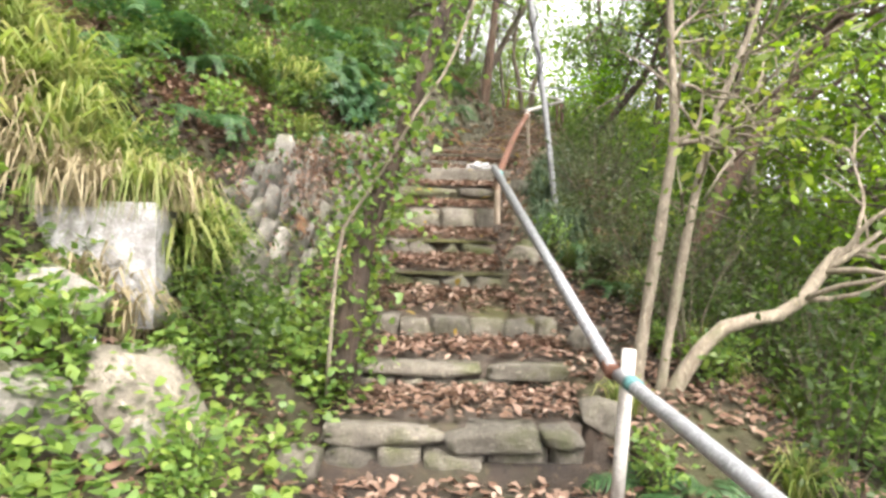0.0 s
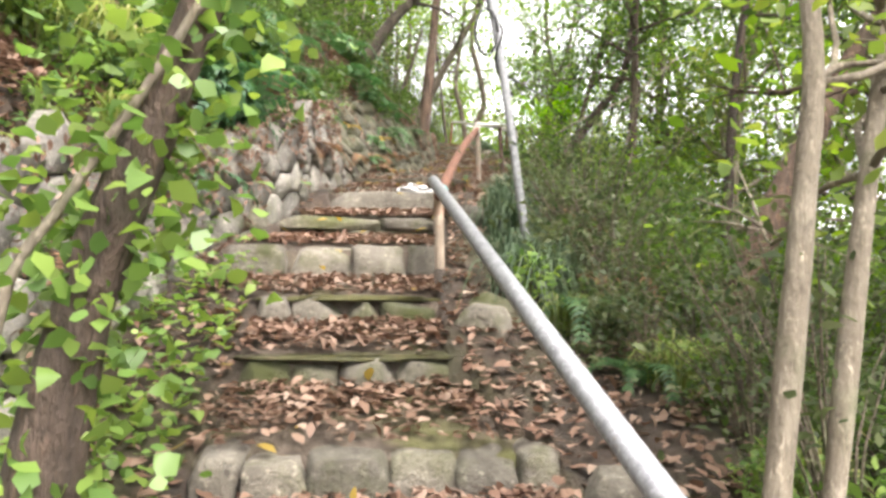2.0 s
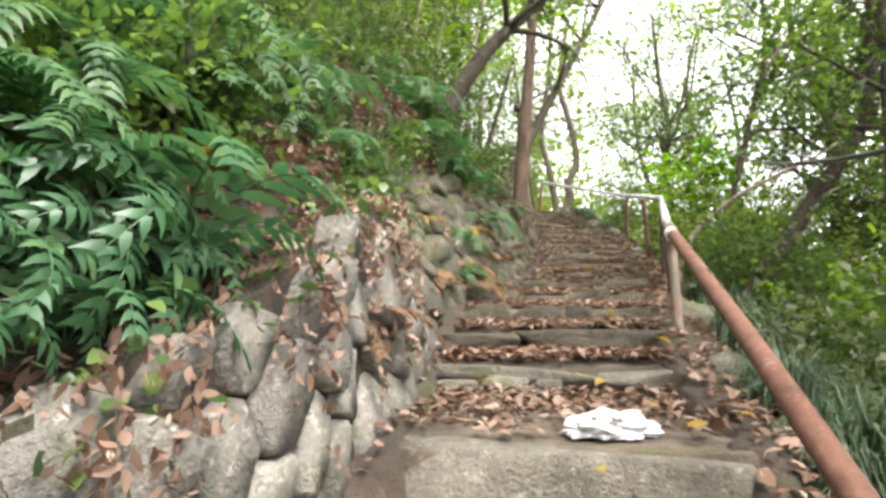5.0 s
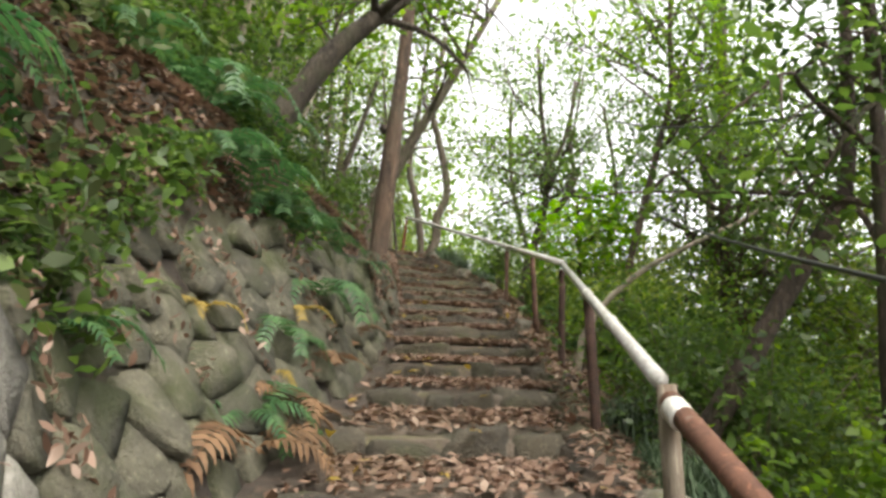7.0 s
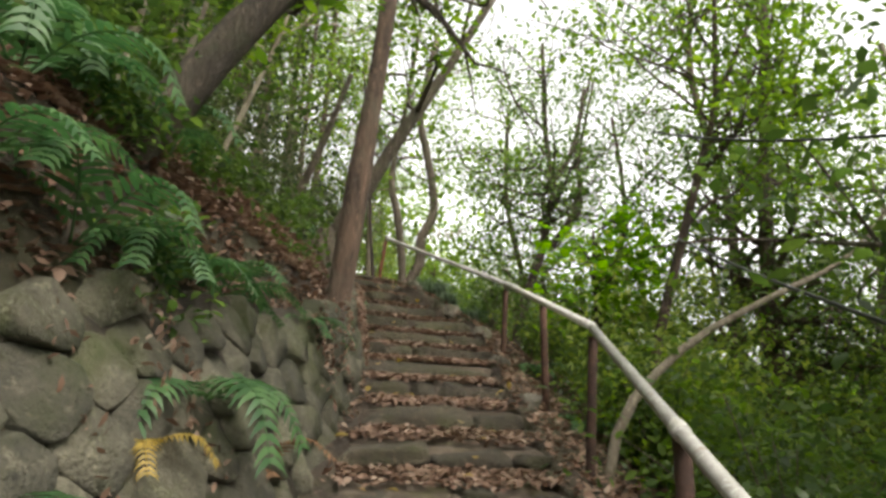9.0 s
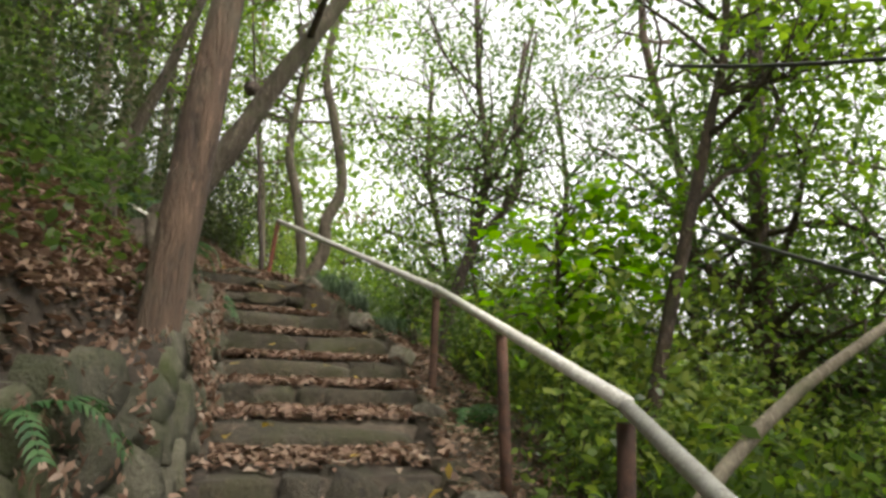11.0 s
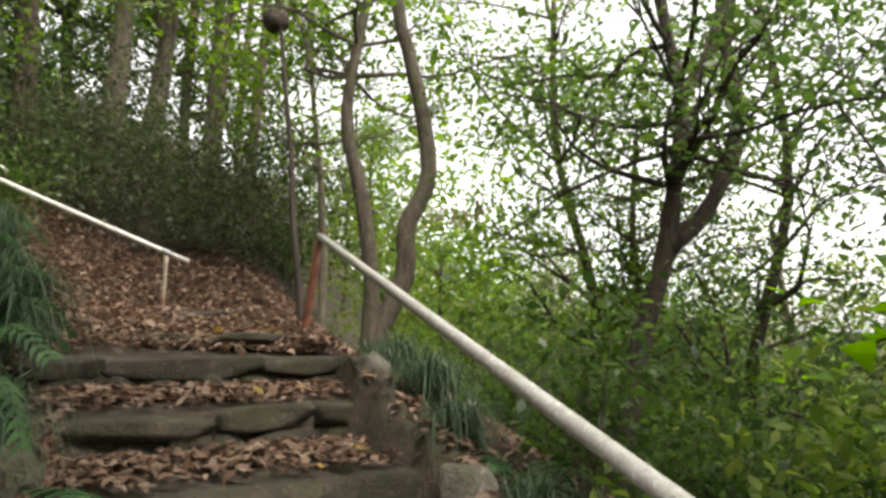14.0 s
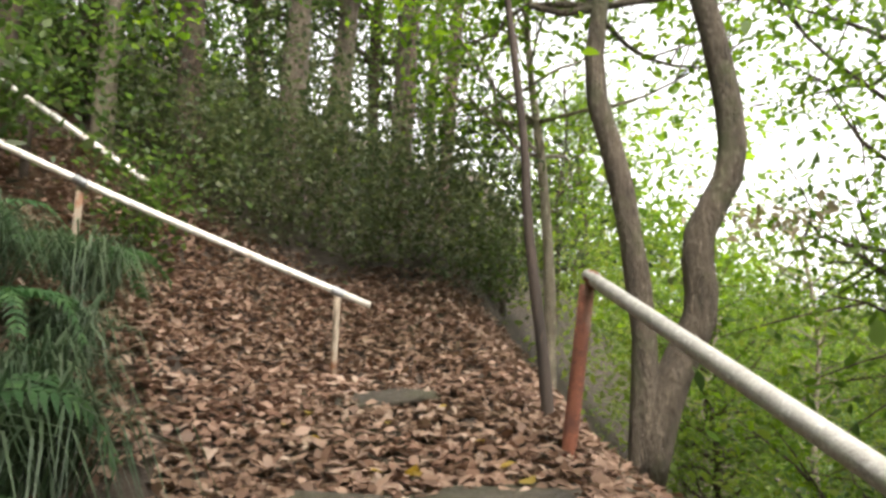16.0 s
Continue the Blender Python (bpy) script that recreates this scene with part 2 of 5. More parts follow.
def tube(points, radii, sides=8, caps=True):
    """A swept round bar: corners and four-cornered faces."""
    p = np.asarray(points, float)
    r = np.broadcast_to(np.asarray(radii, float), (len(p),))
    tang = np.gradient(p, axis=0)
    tang /= np.linalg.norm(tang, axis=1)[:, None] + 1e-9
    ref = np.array([1.0, 0, 0]) if abs(tang[0][0]) < 0.8 else np.array([0, 1.0, 0])
    u = np.cross(tang, ref)
    u /= np.linalg.norm(u, axis=1)[:, None] + 1e-9
    w = np.cross(tang, u)
    a = np.linspace(0, 2 * np.pi, sides, endpoint=False)
    ring = p[:, None] + r[:, None, None] * (np.cos(a)[None, :, None] * u[:, None] + np.sin(a)[None, :, None] * w[:, None])
    v = ring.reshape(-1, 3)
    i, j = np.meshgrid(np.arange(len(p) - 1), np.arange(sides), indexing="ij")
    k = (j + 1) % sides
    f = np.stack([i * sides + j, i * sides + k, (i + 1) * sides + k, (i + 1) * sides + j], -1).reshape(-1, 4)
    if caps:
        n = len(v)
        v = np.vstack([v, p[0], p[-1]])
        e = (len(p) - 1) * sides
        j = np.arange(sides)
        k = (j + 1) % sides
        f = np.vstack([f, np.stack([np.full(sides, n), k, j, np.full(sides, n)], -1)[:, [0, 1, 2, 2]], np.stack([np.full(sides, n + 1), e + j, e + k, e + k], -1)])
    return v, f


def clean(f):
    """Faces as lists, with doubled corners dropped."""
    return [tuple(dict.fromkeys(q)) for q in f.tolist()]


def tube_mesh(name, runs, mat, sides=8):
    vs, fs, n = [], [], 0
    for pts, rad in runs:
        v, f = tube(pts, rad, sides)
        vs.append(v)
        fs += clean(f + n)
        n += len(v)
    me = bpy.data.meshes.new(name)
    me.from_pydata(np.vstack(vs).tolist(), [], fs)
    me.materials.append(mat)
    me.polygons.foreach_set("use_smooth", np.full(len(me.polygons), True))
    return me


def bend(points, n=12):
    """A smooth curve through the points."""
    p = np.asarray(points, float)
    t = np.linspace(0, len(p) - 1, n)
    out = []
    for s in t:
        i = min(int(s), len(p) - 2)
        f = s - i
        a, b, c, d = p[max(i - 1, 0)], p[i], p[i + 1], p[min(i + 2, len(p) - 1)]
        out.append(0.5 * (2 * b + (c - a) * f + (2 * a - 5 * b + 4 * c - d) * f * f + (3 * b - a - 3 * c + d) * f ** 3))
    return np.array(out)


def leaf_arrays(centres, size, r, flat=0.0, shape=0.5, droop=0.0, out=None):
    """Folded leaves at the given places: 6 corners and 4 triangles each. flat: how level they lie."""
    n = len(centres)
    d = r.normal(size=(n, 3))
    if out is not None:
        d = d * 0.7 + out
    d[:, 2] = d[:, 2] * (1 - flat) - droop
    d /= np.linalg.norm(d, axis=1)[:, None] + 1e-9
    up = r.normal(size=(n, 3)) * (1 - flat) * 0.8 + np.array([0, 0, 1.0])
    side = np.cross(d, up)
    side /= np.linalg.norm(side, axis=1)[:, None] + 1e-9
    nrm = np.cross(side, d)
    s = (size * r.uniform(0.6, 1.35, n))[:, None]
    w = s * shape * r.uniform(0.8, 1.2, n)[:, None]
    fold = r.uniform(-0.1, 0.35, n)[:, None]
    curl = r.uniform(-0.3, 0.15, n)[:, None]
    b = centres - d * s * 0.5
    t = centres + d * s * 0.5 + nrm * s * curl
    l1, r1 = centres - d * s * 0.12 - side * w * 0.5 + nrm * w * fold, centres - d * s * 0.12 + side * w * 0.5 + nrm * w * fold
    l2, r2 = centres + d * s * 0.25 - side * w * 0.33 + nrm * w * fold * 0.5, centres + d * s * 0.25 + side * w * 0.33 + nrm * w * fold * 0.5
    v = np.stack([b, l1, l2, t, r2, r1], 1).reshape(-1, 3)
    k = np.arange(n)[:, None] * 6
    f = np.concatenate([k + np.array([0, 5, 4, 1]), k + np.array([1, 4, 3, 2])], 1).reshape(-1, 4)
    return v, f


def leaf_mesh(name, centres, size, mat, r, **kw):
    v, f = leaf_arrays(np.asarray(centres, float), size, r, **kw)
    return mesh_np(name, v, f, mat)


def rock(w, d, h, r, cuts=2, square=3.0, rough=0.06, facets=0, depth=(0.70, 0.92)):
    """A worn block about its centre."""
    bm = bmesh.new()
    bmesh.ops.create_cube(bm, size=2)
    bmesh.ops.subdivide_edges(bm, edges=bm.edges[:], cuts=cuts, use_grid_fill=True)
    off = Vector(r.uniform(0, 50, 3))
    chips = [(Vector(r.normal(size=3)).normalized(), r.uniform(*depth)) for _ in range(facets)]
    for v in bm.verts:
        k = (abs(v.co.x) ** square + abs(v.co.y) ** square + abs(v.co.z) ** square) ** (1 / square)
        c = v.co / k
        c *= 1 + rough * 2.2 * noise.noise(c * 1.1 + off) + rough * noise.noise(c * 3.1 + off)
        for nrm, far in chips:
            over = c.dot(nrm) - far
            if over > 0:
                c = c - nrm * over * 0.92
        v.co = Vector((c.x * w / 2, c.y * d / 2, c.z * h / 2))
    return bm

# ---- the lie of the land ----
# stone steps: left end x, y; right end x, y; height of the top; height of the riser
STEPS = [
    (-0.62, 3.45, 0.80, 3.50, 0.34, 0.27), (-0.52, 4.02, 0.90, 4.15, 0.57, 0.18), (-0.48, 4.60, 0.88, 4.66, 0.80, 0.17),
    (-0.47, 5.20, 0.52, 5.25, 1.10, 0.16), (-0.50, 5.72, 0.48, 5.75, 1.37, 0.17), (-0.85, 6.25, 0.55, 6.35, 1.69, 0.24),
    (-0.60, 7.00, 0.62, 7.08, 1.97, 0.20), (-0.36, 7.62, 0.80, 7.50, 2.27, 0.24), (-0.25, 8.75, 0.95, 8.70, 2.50, 0.17),
    (-0.18, 9.20, 1.08, 9.25, 2.68, 0.16), (0.0, 9.85, 1.20, 9.80, 2.86, 0.16), (0.22, 10.80, 1.45, 10.7, 3.02, 0.15),
    (0.48, 11.6, 1.72, 11.5, 3.22, 0.16), (0.66, 12.35, 1.92, 12.25, 3.40, 0.17), (0.78, 12.95, 2.02, 12.85, 3.57, 0.17),
    (0.95, 13.55, 2.10, 13.45, 3.75, 0.18), (1.06, 14.15, 2.20, 14.1, 3.92, 0.17), (1.14, 14.78, 2.30, 14.75, 4.10, 0.18),
    (1.16, 15.35, 2.48, 15.35, 4.26, 0.17), (1.16, 15.88, 2.60, 15.95, 4.44, 0.19), (1.12, 16.40, 2.66, 16.65, 4.65, 0.21),
    (0.98, 16.92, 2.58, 17.60, 4.88, 0.22), (0.76, 17.36, 2.26, 18.20, 5.11, 0.22), (0.56, 17.85, 2.08, 18.80, 5.33, 0.2),
]
EDGE_Y = [-3, 0, 3.4, 4.0, 4.4, 5, 5.5, 6.0, 6.5, 7.0, 7.6, 9, 10, 11, 12, 12.8, 13.8, 15, 16.5, 17.5, 18.2, 20, 21.5, 60]
EDGE_L = [-0.9, -0.85, -0.62, -0.75, -1.2, -1.12, -1.05, -0.95, -0.85, -0.6, -0.38, -0.2, 0.02, 0.3, 0.62, 0.77, 1.0, 1.15, 1.25, 0.92, 0.6, 0.35, -0.1, -2.5]
RIGHT_Y = [-3, 0, 3.4, 5, 6, 7.6, 9, 10.5, 12, 13.5, 15, 16.5, 17.6, 18.6, 20, 22, 26, 60]
RIGHT_X = [0.9, 0.85, 0.85, 0.75, 0.65, 0.85, 1.1, 1.5, 1.9, 2.12, 2.4, 2.62, 2.45, 2.05, 1.75, 1.1, 0.6, 0.3]
PATH_Y = [-200, -3, 0, 2.5, 3.45] + [(s[1] + s[3]) / 2 + 0.12 for s in STEPS] + [19.2, 20.5, 22, 26, 40, 80, 300]
PATH_Z = [-9, -0.35, -0.02, 0.02, 0.06] + [s[4] for s in STEPS] + [5.45, 5.68, 6.2, 7.6, 12, 20, 40]
WALL_Y = [4.2, 5.0, 5.6, 6.5, 7.0, 8.0, 9.0, 9.6, 10.3, 11.0, 12.0, 12.8, 13.8, 15, 16.3, 17.2, 17.7]
WALL_TOP = [1.75, 2.02, 2.2, 2.42, 2.66, 3.12, 3.42, 3.78, 4.05, 4.2, 4.3, 4.32, 4.42, 4.66, 4.95, 5.15, 5.25]


def path_z(y):
    return np.interp(y, PATH_Y, PATH_Z)


def batter(y):
    """How far the retaining wall leans back for each metre of height."""
    return np.interp(y, [8.5, 9.6, 12.2, 14.0], [0.14, 0.60, 0.50, 0.18])


def land(x, y):
    """Height of the ground: trodden way, bank rising on one side, slope falling on the other."""
    x, y = np.asarray(x, float), np.asarray(y, float)
    z0, l, rt = path_z(y), np.interp(y, EDGE_Y, EDGE_L), np.interp(y, RIGHT_Y, RIGHT_X)
    dl, dr = np.maximum(l - x, 0), np.maximum(x - rt, 0)
    top = np.interp(y, WALL_Y, WALL_TOP)
    walled = np.clip((y - 4.2) / 0.3, 0, 1) * np.clip((17.7 - y) / 0.3, 0, 1)
    near = np.clip((dl - 0.20 - 0.35 * batter(y)) / (0.07 + batter(y) * np.maximum(top - z0, 0)), 0, 1)
    open_bank = np.minimum(dl, 0.9) * 0.85 + np.clip(dl - 0.9, 0, 6) * 0.8 + np.clip(dl - 6.9, 0, 40) * 0.45
    open_bank = open_bank + np.clip((dl - 1.15) / 0.25, 0, 1) * 0.35 * np.clip((5 - y) / 1.0, 0, 1)
    high_bank = (top - z0) * near + np.clip(dl - 0.22, 0, 5) * 0.75 + np.clip(dl - 5.2, 0, 40) * 0.45
    late = np.clip((y - 17.5) / 3, 0, 1)
    open_bank = open_bank * (1 - late) + late * (np.minimum(dl, 2.5) * 0.55 + np.clip(dl - 2.5, 0, 40) * 0.4)
    rise = open_bank * (1 - walled) + high_bank * walled
    early = np.clip((6 - y) / 1.2, 0, 1)
    fall = np.minimum(dr, 1.0) * (0.12 * early + 0.5 * (1 - early)) + np.clip(dr - 1.0, 0, 14) * 0.55 + np.clip(dr - 15, 0, 400) * 0.02
    fall = fall + np.clip((y - 19.3) / 2.0, 0, 1) * np.clip(dr - 0.3, 0, 12) * 0.75
    lump = 0.05 * np.sin(x * 2.3 + y * 1.1) * np.cos(y * 1.9 - x) + 0.03 * np.sin(x * 5.1 - y * 3.7)
    return z0 + rise - fall + lump * np.clip((dl + dr - 0.1) / 0.4, 0, 1)


def axis(lo, mid0, mid1, hi, step):
    a = [mid0]
    g = step
    while a[-1] > lo:
        g *= 1.22
        a.append(a[-1] - g)
    b = [mid1]
    g = step
    while b[-1] < hi:
        g *= 1.22
        b.append(b[-1] + g)
    return np.array(sorted(a[1:]) + list(np.arange(mid0, mid1, step)) + b)


gx, gy = axis(-900, -3.2, 4.5, 900, 0.09), axis(-900, -1.0, 22, 1500, 0.1)
X, Y = np.meshgrid(gx, gy, indexing="ij")
Z = land(X, Y)
STEP_Y = [(s[1] + s[3]) / 2 for s in STEPS]
on_way = (X > np.interp(Y, STEP_Y, [s[0] + 0.06 for s in STEPS])) & (X < np.interp(Y, STEP_Y, [s[2] - 0.06 for s in STEPS])) & (Y > 3.55) & (Y < 18.9)
Z = Z - on_way * 0.30
gi, gj = np.meshgrid(np.arange(len(gx) - 1), np.arange(len(gy) - 1), indexing="ij")
n_y = len(gy)
quads = np.stack([gi * n_y + gj, (gi + 1) * n_y + gj, (gi + 1) * n_y + gj + 1, gi * n_y + gj + 1], -1).reshape(-1, 4)
ground = new("ground", mesh_np("ground", np.stack([X, Y, Z], -1).reshape(-1, 3), quads, M_SOIL))
tagged(ground, "dark forest soil on a steep wooded hillside", "ground", kind="structure")

# ---- stone steps ----
r = np.random.default_rng(21)
for si, (x0, y0, x1, y1, top, riser) in enumerate(STEPS):
    a, b = np.array([x0, y0]), np.array([x1, y1])
    run = np.linalg.norm(b - a)
    e = (b - a) / run
    back = np.array([-e[1], e[0]])
    nxt = STEPS[si + 1] if si + 1 < len(STEPS) else (0.5, 18.9, 1.9, 19.5, 5.5, 0.1)
    mossy = si in (3, 4, 6, 18, 19, 20, 21, 22)
    step = empty_at("stone_step", (*((a + b) / 2), top - riser), "rough grey stone step with mossy edge and fallen leaves" if mossy else "rough grey stone step strewn with fallen leaves", "step", "steps of the stone stair")
    step_at = Matrix.Translation(step.location)
    # earth tread behind the stones, rising a little to the next riser
    nb = nxt[4] - nxt[5]
    far0, far1 = np.array(nxt[0:2]) + back * 0.12, np.array(nxt[2:4]) + back * 0.12
    bm = bmesh.new()
    cols, lines = 8, 5
    grid = []
    for i in range(cols + 1):
        line = []
        for j in range(lines + 1):
            f, g = i / cols, j / lines
            p = (a + (b - a) * f + back * 0.1) * (1 - g) + (far0 + (far1 - far0) * f) * g
            z = (top - 0.02) * (1 - g) + (nb + 0.02) * g + 0.015 * noise.noise(Vector((p[0] * 4, p[1] * 4, si)))
            line.append(bm.verts.new((p[0] - step.location.x, p[1] - step.location.y, z - step.location.z)))
        grid.append(line)
    lower = [[bm.verts.new(v.co - Vector((0, 0, 0.35))) for v in (grid[0][0], grid[cols][0], grid[cols][lines], grid[0][lines])]]
    for i in range(cols):
        for j in range(lines):
            bm.faces.new((grid[i][j], grid[i + 1][j], grid[i + 1][j + 1], grid[i][j + 1]))
    q = lower[0]
    bm.faces.new((q[0], q[1], q[2], q[3]))
    bm.faces.new([grid[i][0] for i in range(cols + 1)][::-1] + [q[0], q[1]])
    bm.faces.new([grid[i][lines] for i in range(cols + 1)] + [q[2], q[3]])
    bm.faces.new([grid[0][j] for j in range(lines + 1)] + [q[3], q[0]])
    bm.faces.new([grid[cols][j] for j in range(lines + 1)][::-1] + [q[1], q[2]])
    part("tread", bm, M_DIRT, step, "trodden earth tread")
    if si in (3, 4):
        moss = part("moss", rock(run * 0.94, 0.2, 0.035, r, 8, 3.0, 0.22), M_MOSS, step, "brown-green moss cushion")
        m0 = (a + b) / 2 + back * 0.15
        moss.matrix_basis = Matrix.Translation((m0[0] - step.location.x, m0[1] - step.location.y, top - 0.003 - step.location.z)) @ Matrix.Rotation(math.atan2(e[1], e[0]), 4, "Z")
    # the stones of the riser: one course, or small stones with slabs laid on them
    two = si in (0, 1, 6, 8, 9, 14, 22, 23)
    slab = r.uniform(0.09, 0.12) if two else 0.0
    courses = [(top - slab + 0.012, riser + 0.11 - slab, 0.16 if si != 5 else 0.3, 0.40 if si != 5 else 0.55, 0.0)] + ([(top, slab, 0.35, 0.85, 0.01)] if two else [])
    if si in (3, 4):
        courses = [(top, riser + 0.1, 0.19, 0.30, 0.0)]
    if si in (7, 15, 17, 19, 20, 21):
        courses = [(top, riser + 0.1, 0.6, 1.3, 0.0)]
    wild = 3.6 if 8 <= si <= 14 else 2.2 if si <= 18 and si > 14 else 1.4
    # steps from the tenth up take a darker, browner tone than the lower ones
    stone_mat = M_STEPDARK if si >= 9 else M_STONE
    for level, tall, least, most, jut in courses:
        s = 0.0
        while s < run - 0.06:
            w = min(r.uniform(least, most), run - s)
            if run - s - w < 0.12:
                w = run - s
            d, h = r.uniform(0.28, 0.40), tall + r.uniform(-0.012, 0.012)
            c = a + e * (s + w / 2) + back * (d / 2 + r.uniform(-0.02, 0.02) * wild - jut)
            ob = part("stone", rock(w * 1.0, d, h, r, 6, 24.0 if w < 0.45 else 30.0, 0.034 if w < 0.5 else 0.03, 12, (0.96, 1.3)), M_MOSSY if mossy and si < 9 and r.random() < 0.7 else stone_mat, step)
            ob.matrix_basis = Matrix.Translation((c[0] - step.location.x, c[1] - step.location.y, level - h / 2 - step.location.z + r.uniform(-0.012, 0.008) * wild)) @ Euler((r.uniform(-0.05, 0.05), r.uniform(-0.035, 0.035) * wild, math.atan2(e[1], e[0]) + r.uniform(-0.06, 0.06) * wild)).to_matrix().to_4x4()
            s += w


# ---- dry stone retaining wall ----
def cells(width, heights, size, r):
    """Irregular many-sided stones that fill a band: polygons in (u, v)."""
    pts = []
    nu, nv = int(width / size), 11
    for i in range(nu + 1):
        for j in range(-1, nv):
            pts.append(((i + 0.5 * (j % 2)) * size + r.uniform(-0.3, 0.3) * size, (j + 0.5) * size * 0.72 + r.uniform(-0.17, 0.17) * size))
    pts = np.array(pts)
    found = []
    for k, p in enumerate(pts):
        if p[1] < -0.3 * size or p[1] > heights(p[0]) or p[0] < 0 or p[0] > width:
            continue
        poly = [np.array(c) + p for c in ((-size, -size), (size, -size), (size, size), (-size, size))]
        for o in pts[(np.abs(pts - p).max(1) < size * 2.2)]:
            if (o == p).all():
                continue
            m, nrm = (p + o) / 2, o - p
            cut = []
            for i, c in enumerate(poly):
                dd = poly[(i + 1) % len(poly)]
                s0, s1 = (c - m) @ nrm, (dd - m) @ nrm
                if s0 <= 0:
                    cut.append(c)
                if s0 * s1 < 0:
                    cut.append(c + (dd - c) * s0 / (s0 - s1))
            poly = cut
            if len(poly) < 3:
                break
        if len(poly) >= 3:
            found.append((p, poly))
    return found


WALL_BASE = bend([(-1.75, 3.95), (-1.35, 4.2), (-1.18, 4.7), (-1.10, 5.3), (-1.0, 5.9), (-0.88, 6.4), (-0.62, 7.0), (-0.40, 7.65), (-0.2, 9.0), (0.0, 10.0), (0.28, 11.0), (0.62, 12.0), (0.76, 12.8), (0.98, 13.8), (1.12, 15.0), (1.20, 16.3), (0.95, 17.3), (0.80, 17.7)], 90)
wall_len = np.concatenate([[0], np.cumsum(np.linalg.norm(np.diff(WALL_BASE, axis=0), axis=1))])


def wall_spot(u, v, proud):
    x, y = np.interp(u, wall_len, WALL_BASE[:, 0]), np.interp(u, wall_len, WALL_BASE[:, 1])
    x2, y2 = np.interp(u + 0.05, wall_len, WALL_BASE[:, 0]), np.interp(u + 0.05, wall_len, WALL_BASE[:, 1])
    if u > wall_len[-1] - 0.05:
        x2, y2 = x + 0.01, y + 0.05
    t = np.array([x2 - x, y2 - y]) / (math.hypot(x2 - x, y2 - y) + 1e-9)
    nrm = np.array([t[1], -t[0]])
    q = np.array([x, y]) + nrm * (proud - float(batter(y)) * v)
    return Vector((q[0], q[1], wall_foot(u) + v))


def wall_foot(u):
    y = np.interp(u, wall_len, WALL_BASE[:, 1])
    return float(path_z(y)) - 0.22


def wall_height(u):
    y = np.interp(u, wall_len, WALL_BASE[:, 1])
    return float(np.interp(y, WALL_Y, WALL_TOP)) - wall_foot(u) - 0.03


wall = new("wall_left")
tagged(wall, "retaining wall of rough grey fieldstones with moss and earth joints", "wall", kind="structure")
us = np.linspace(0, wall_len[-1], 110)
vv = []
for u in us:
    h = wall_height(u)
    for g in (0, 0.33, 0.66, 1.0):
        vv.append(wall_spot(u, g * h, -0.01))
    vv.append(wall_spot(u, h, -0.35))
    vv.append(wall_spot(u, 0, -0.55))
wf = [(i * 6 + k, (i + 1) * 6 + k, (i + 1) * 6 + (k + 1) % 6, i * 6 + (k + 1) % 6) for i in range(len(us) - 1) for k in range(6)]
child("core", mesh_np("wall_core", [tuple(v) for v in vv], wf, M_SOIL), wall, "earth and rubble core")
rs = np.random.default_rng(4)
for p, poly in cells(wall_len[-1], lambda u: wall_height(u) - 0.02, 0.255, rs):
    poly = np.array(poly)
    c = poly.mean(0)
    h_c = wall_height(min(max(c[0], 0), wall_len[-1]))
    dome, sink = rs.uniform(0.018, 0.042), rs.uniform(-0.022, 0.022)
    shrink = rs.uniform(0.97, 1.0)
    # corners rounded by cutting each in two
    ring = []
    for i in range(len(poly)):
        a0, b0, c0 = poly[i - 1], poly[i], poly[(i + 1) % len(poly)]
        ring += [b0 + (a0 - b0) * 0.17, b0 + (c0 - b0) * 0.17]
    ring = [c + (q - c) * shrink for q in ring]
    bm = bmesh.new()
    origin = wall_spot(c[0], c[1], 0)
    loops = []
    lean_u, lean_v = rs.normal() * 0.16, rs.normal() * 0.16
    for k, pr in ((1.0, -0.06), (0.975, dome * 0.45 + sink), (0.91, dome + sink)):
        loops.append([bm.verts.new(wall_spot(*(c + (q - c) * k), pr + (0.03 * noise.noise(Vector((q[0] * 11, q[1] * 11, k * 3))) + (q[0] - c[0]) * lean_u + (q[1] - c[1]) * lean_v if k < 1 else 0)) - origin) for q in ring])
    n = len(ring)
    for lo, hi in zip(loops, loops[1:]):
        for i in range(n):
            bm.faces.new((lo[i], lo[(i + 1) % n], hi[(i + 1) % n], hi[i]))
    mid = bm.verts.new(wall_spot(c[0], c[1], dome * 1.05 + sink) - origin)
    for i in range(n):
        bm.faces.new((loops[2][i], loops[2][(i + 1) % n], mid))
    # past u = 5.6 all stones have a darker base colour as well as more moss
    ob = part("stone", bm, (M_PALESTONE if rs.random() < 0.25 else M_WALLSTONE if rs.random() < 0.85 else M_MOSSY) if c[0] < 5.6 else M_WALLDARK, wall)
    ob.location = origin

# ---- limewashed concrete footing and boulders beside the start ----
bm = bmesh.new()
bmesh.ops.create_cube(bm, size=1)
bmesh.ops.subdivide_edges(bm, edges=bm.edges[:], cuts=5, use_grid_fill=True)
for v in bm.verts:
    v.co = Vector((v.co.x * 3.0, v.co.y * 0.35, v.co.z * 0.62)) + Vector((0, 0, 0.02 * noise.noise(v.co * 6))) + Vector((0.02, 0.02, 0.0)) * noise.noise(v.co * 5 + Vector((4, 4, 4)))
wall2 = empty_at("wall_concrete", (-2.93, 3.14, 1.17), "short limewashed concrete wall stained grey, under overhanging grass", "wall", kind="structure")
part("body", bm, M_CONCRETE, wall2)
wall2.rotation_euler = (radians(-4), 0, radians(8))

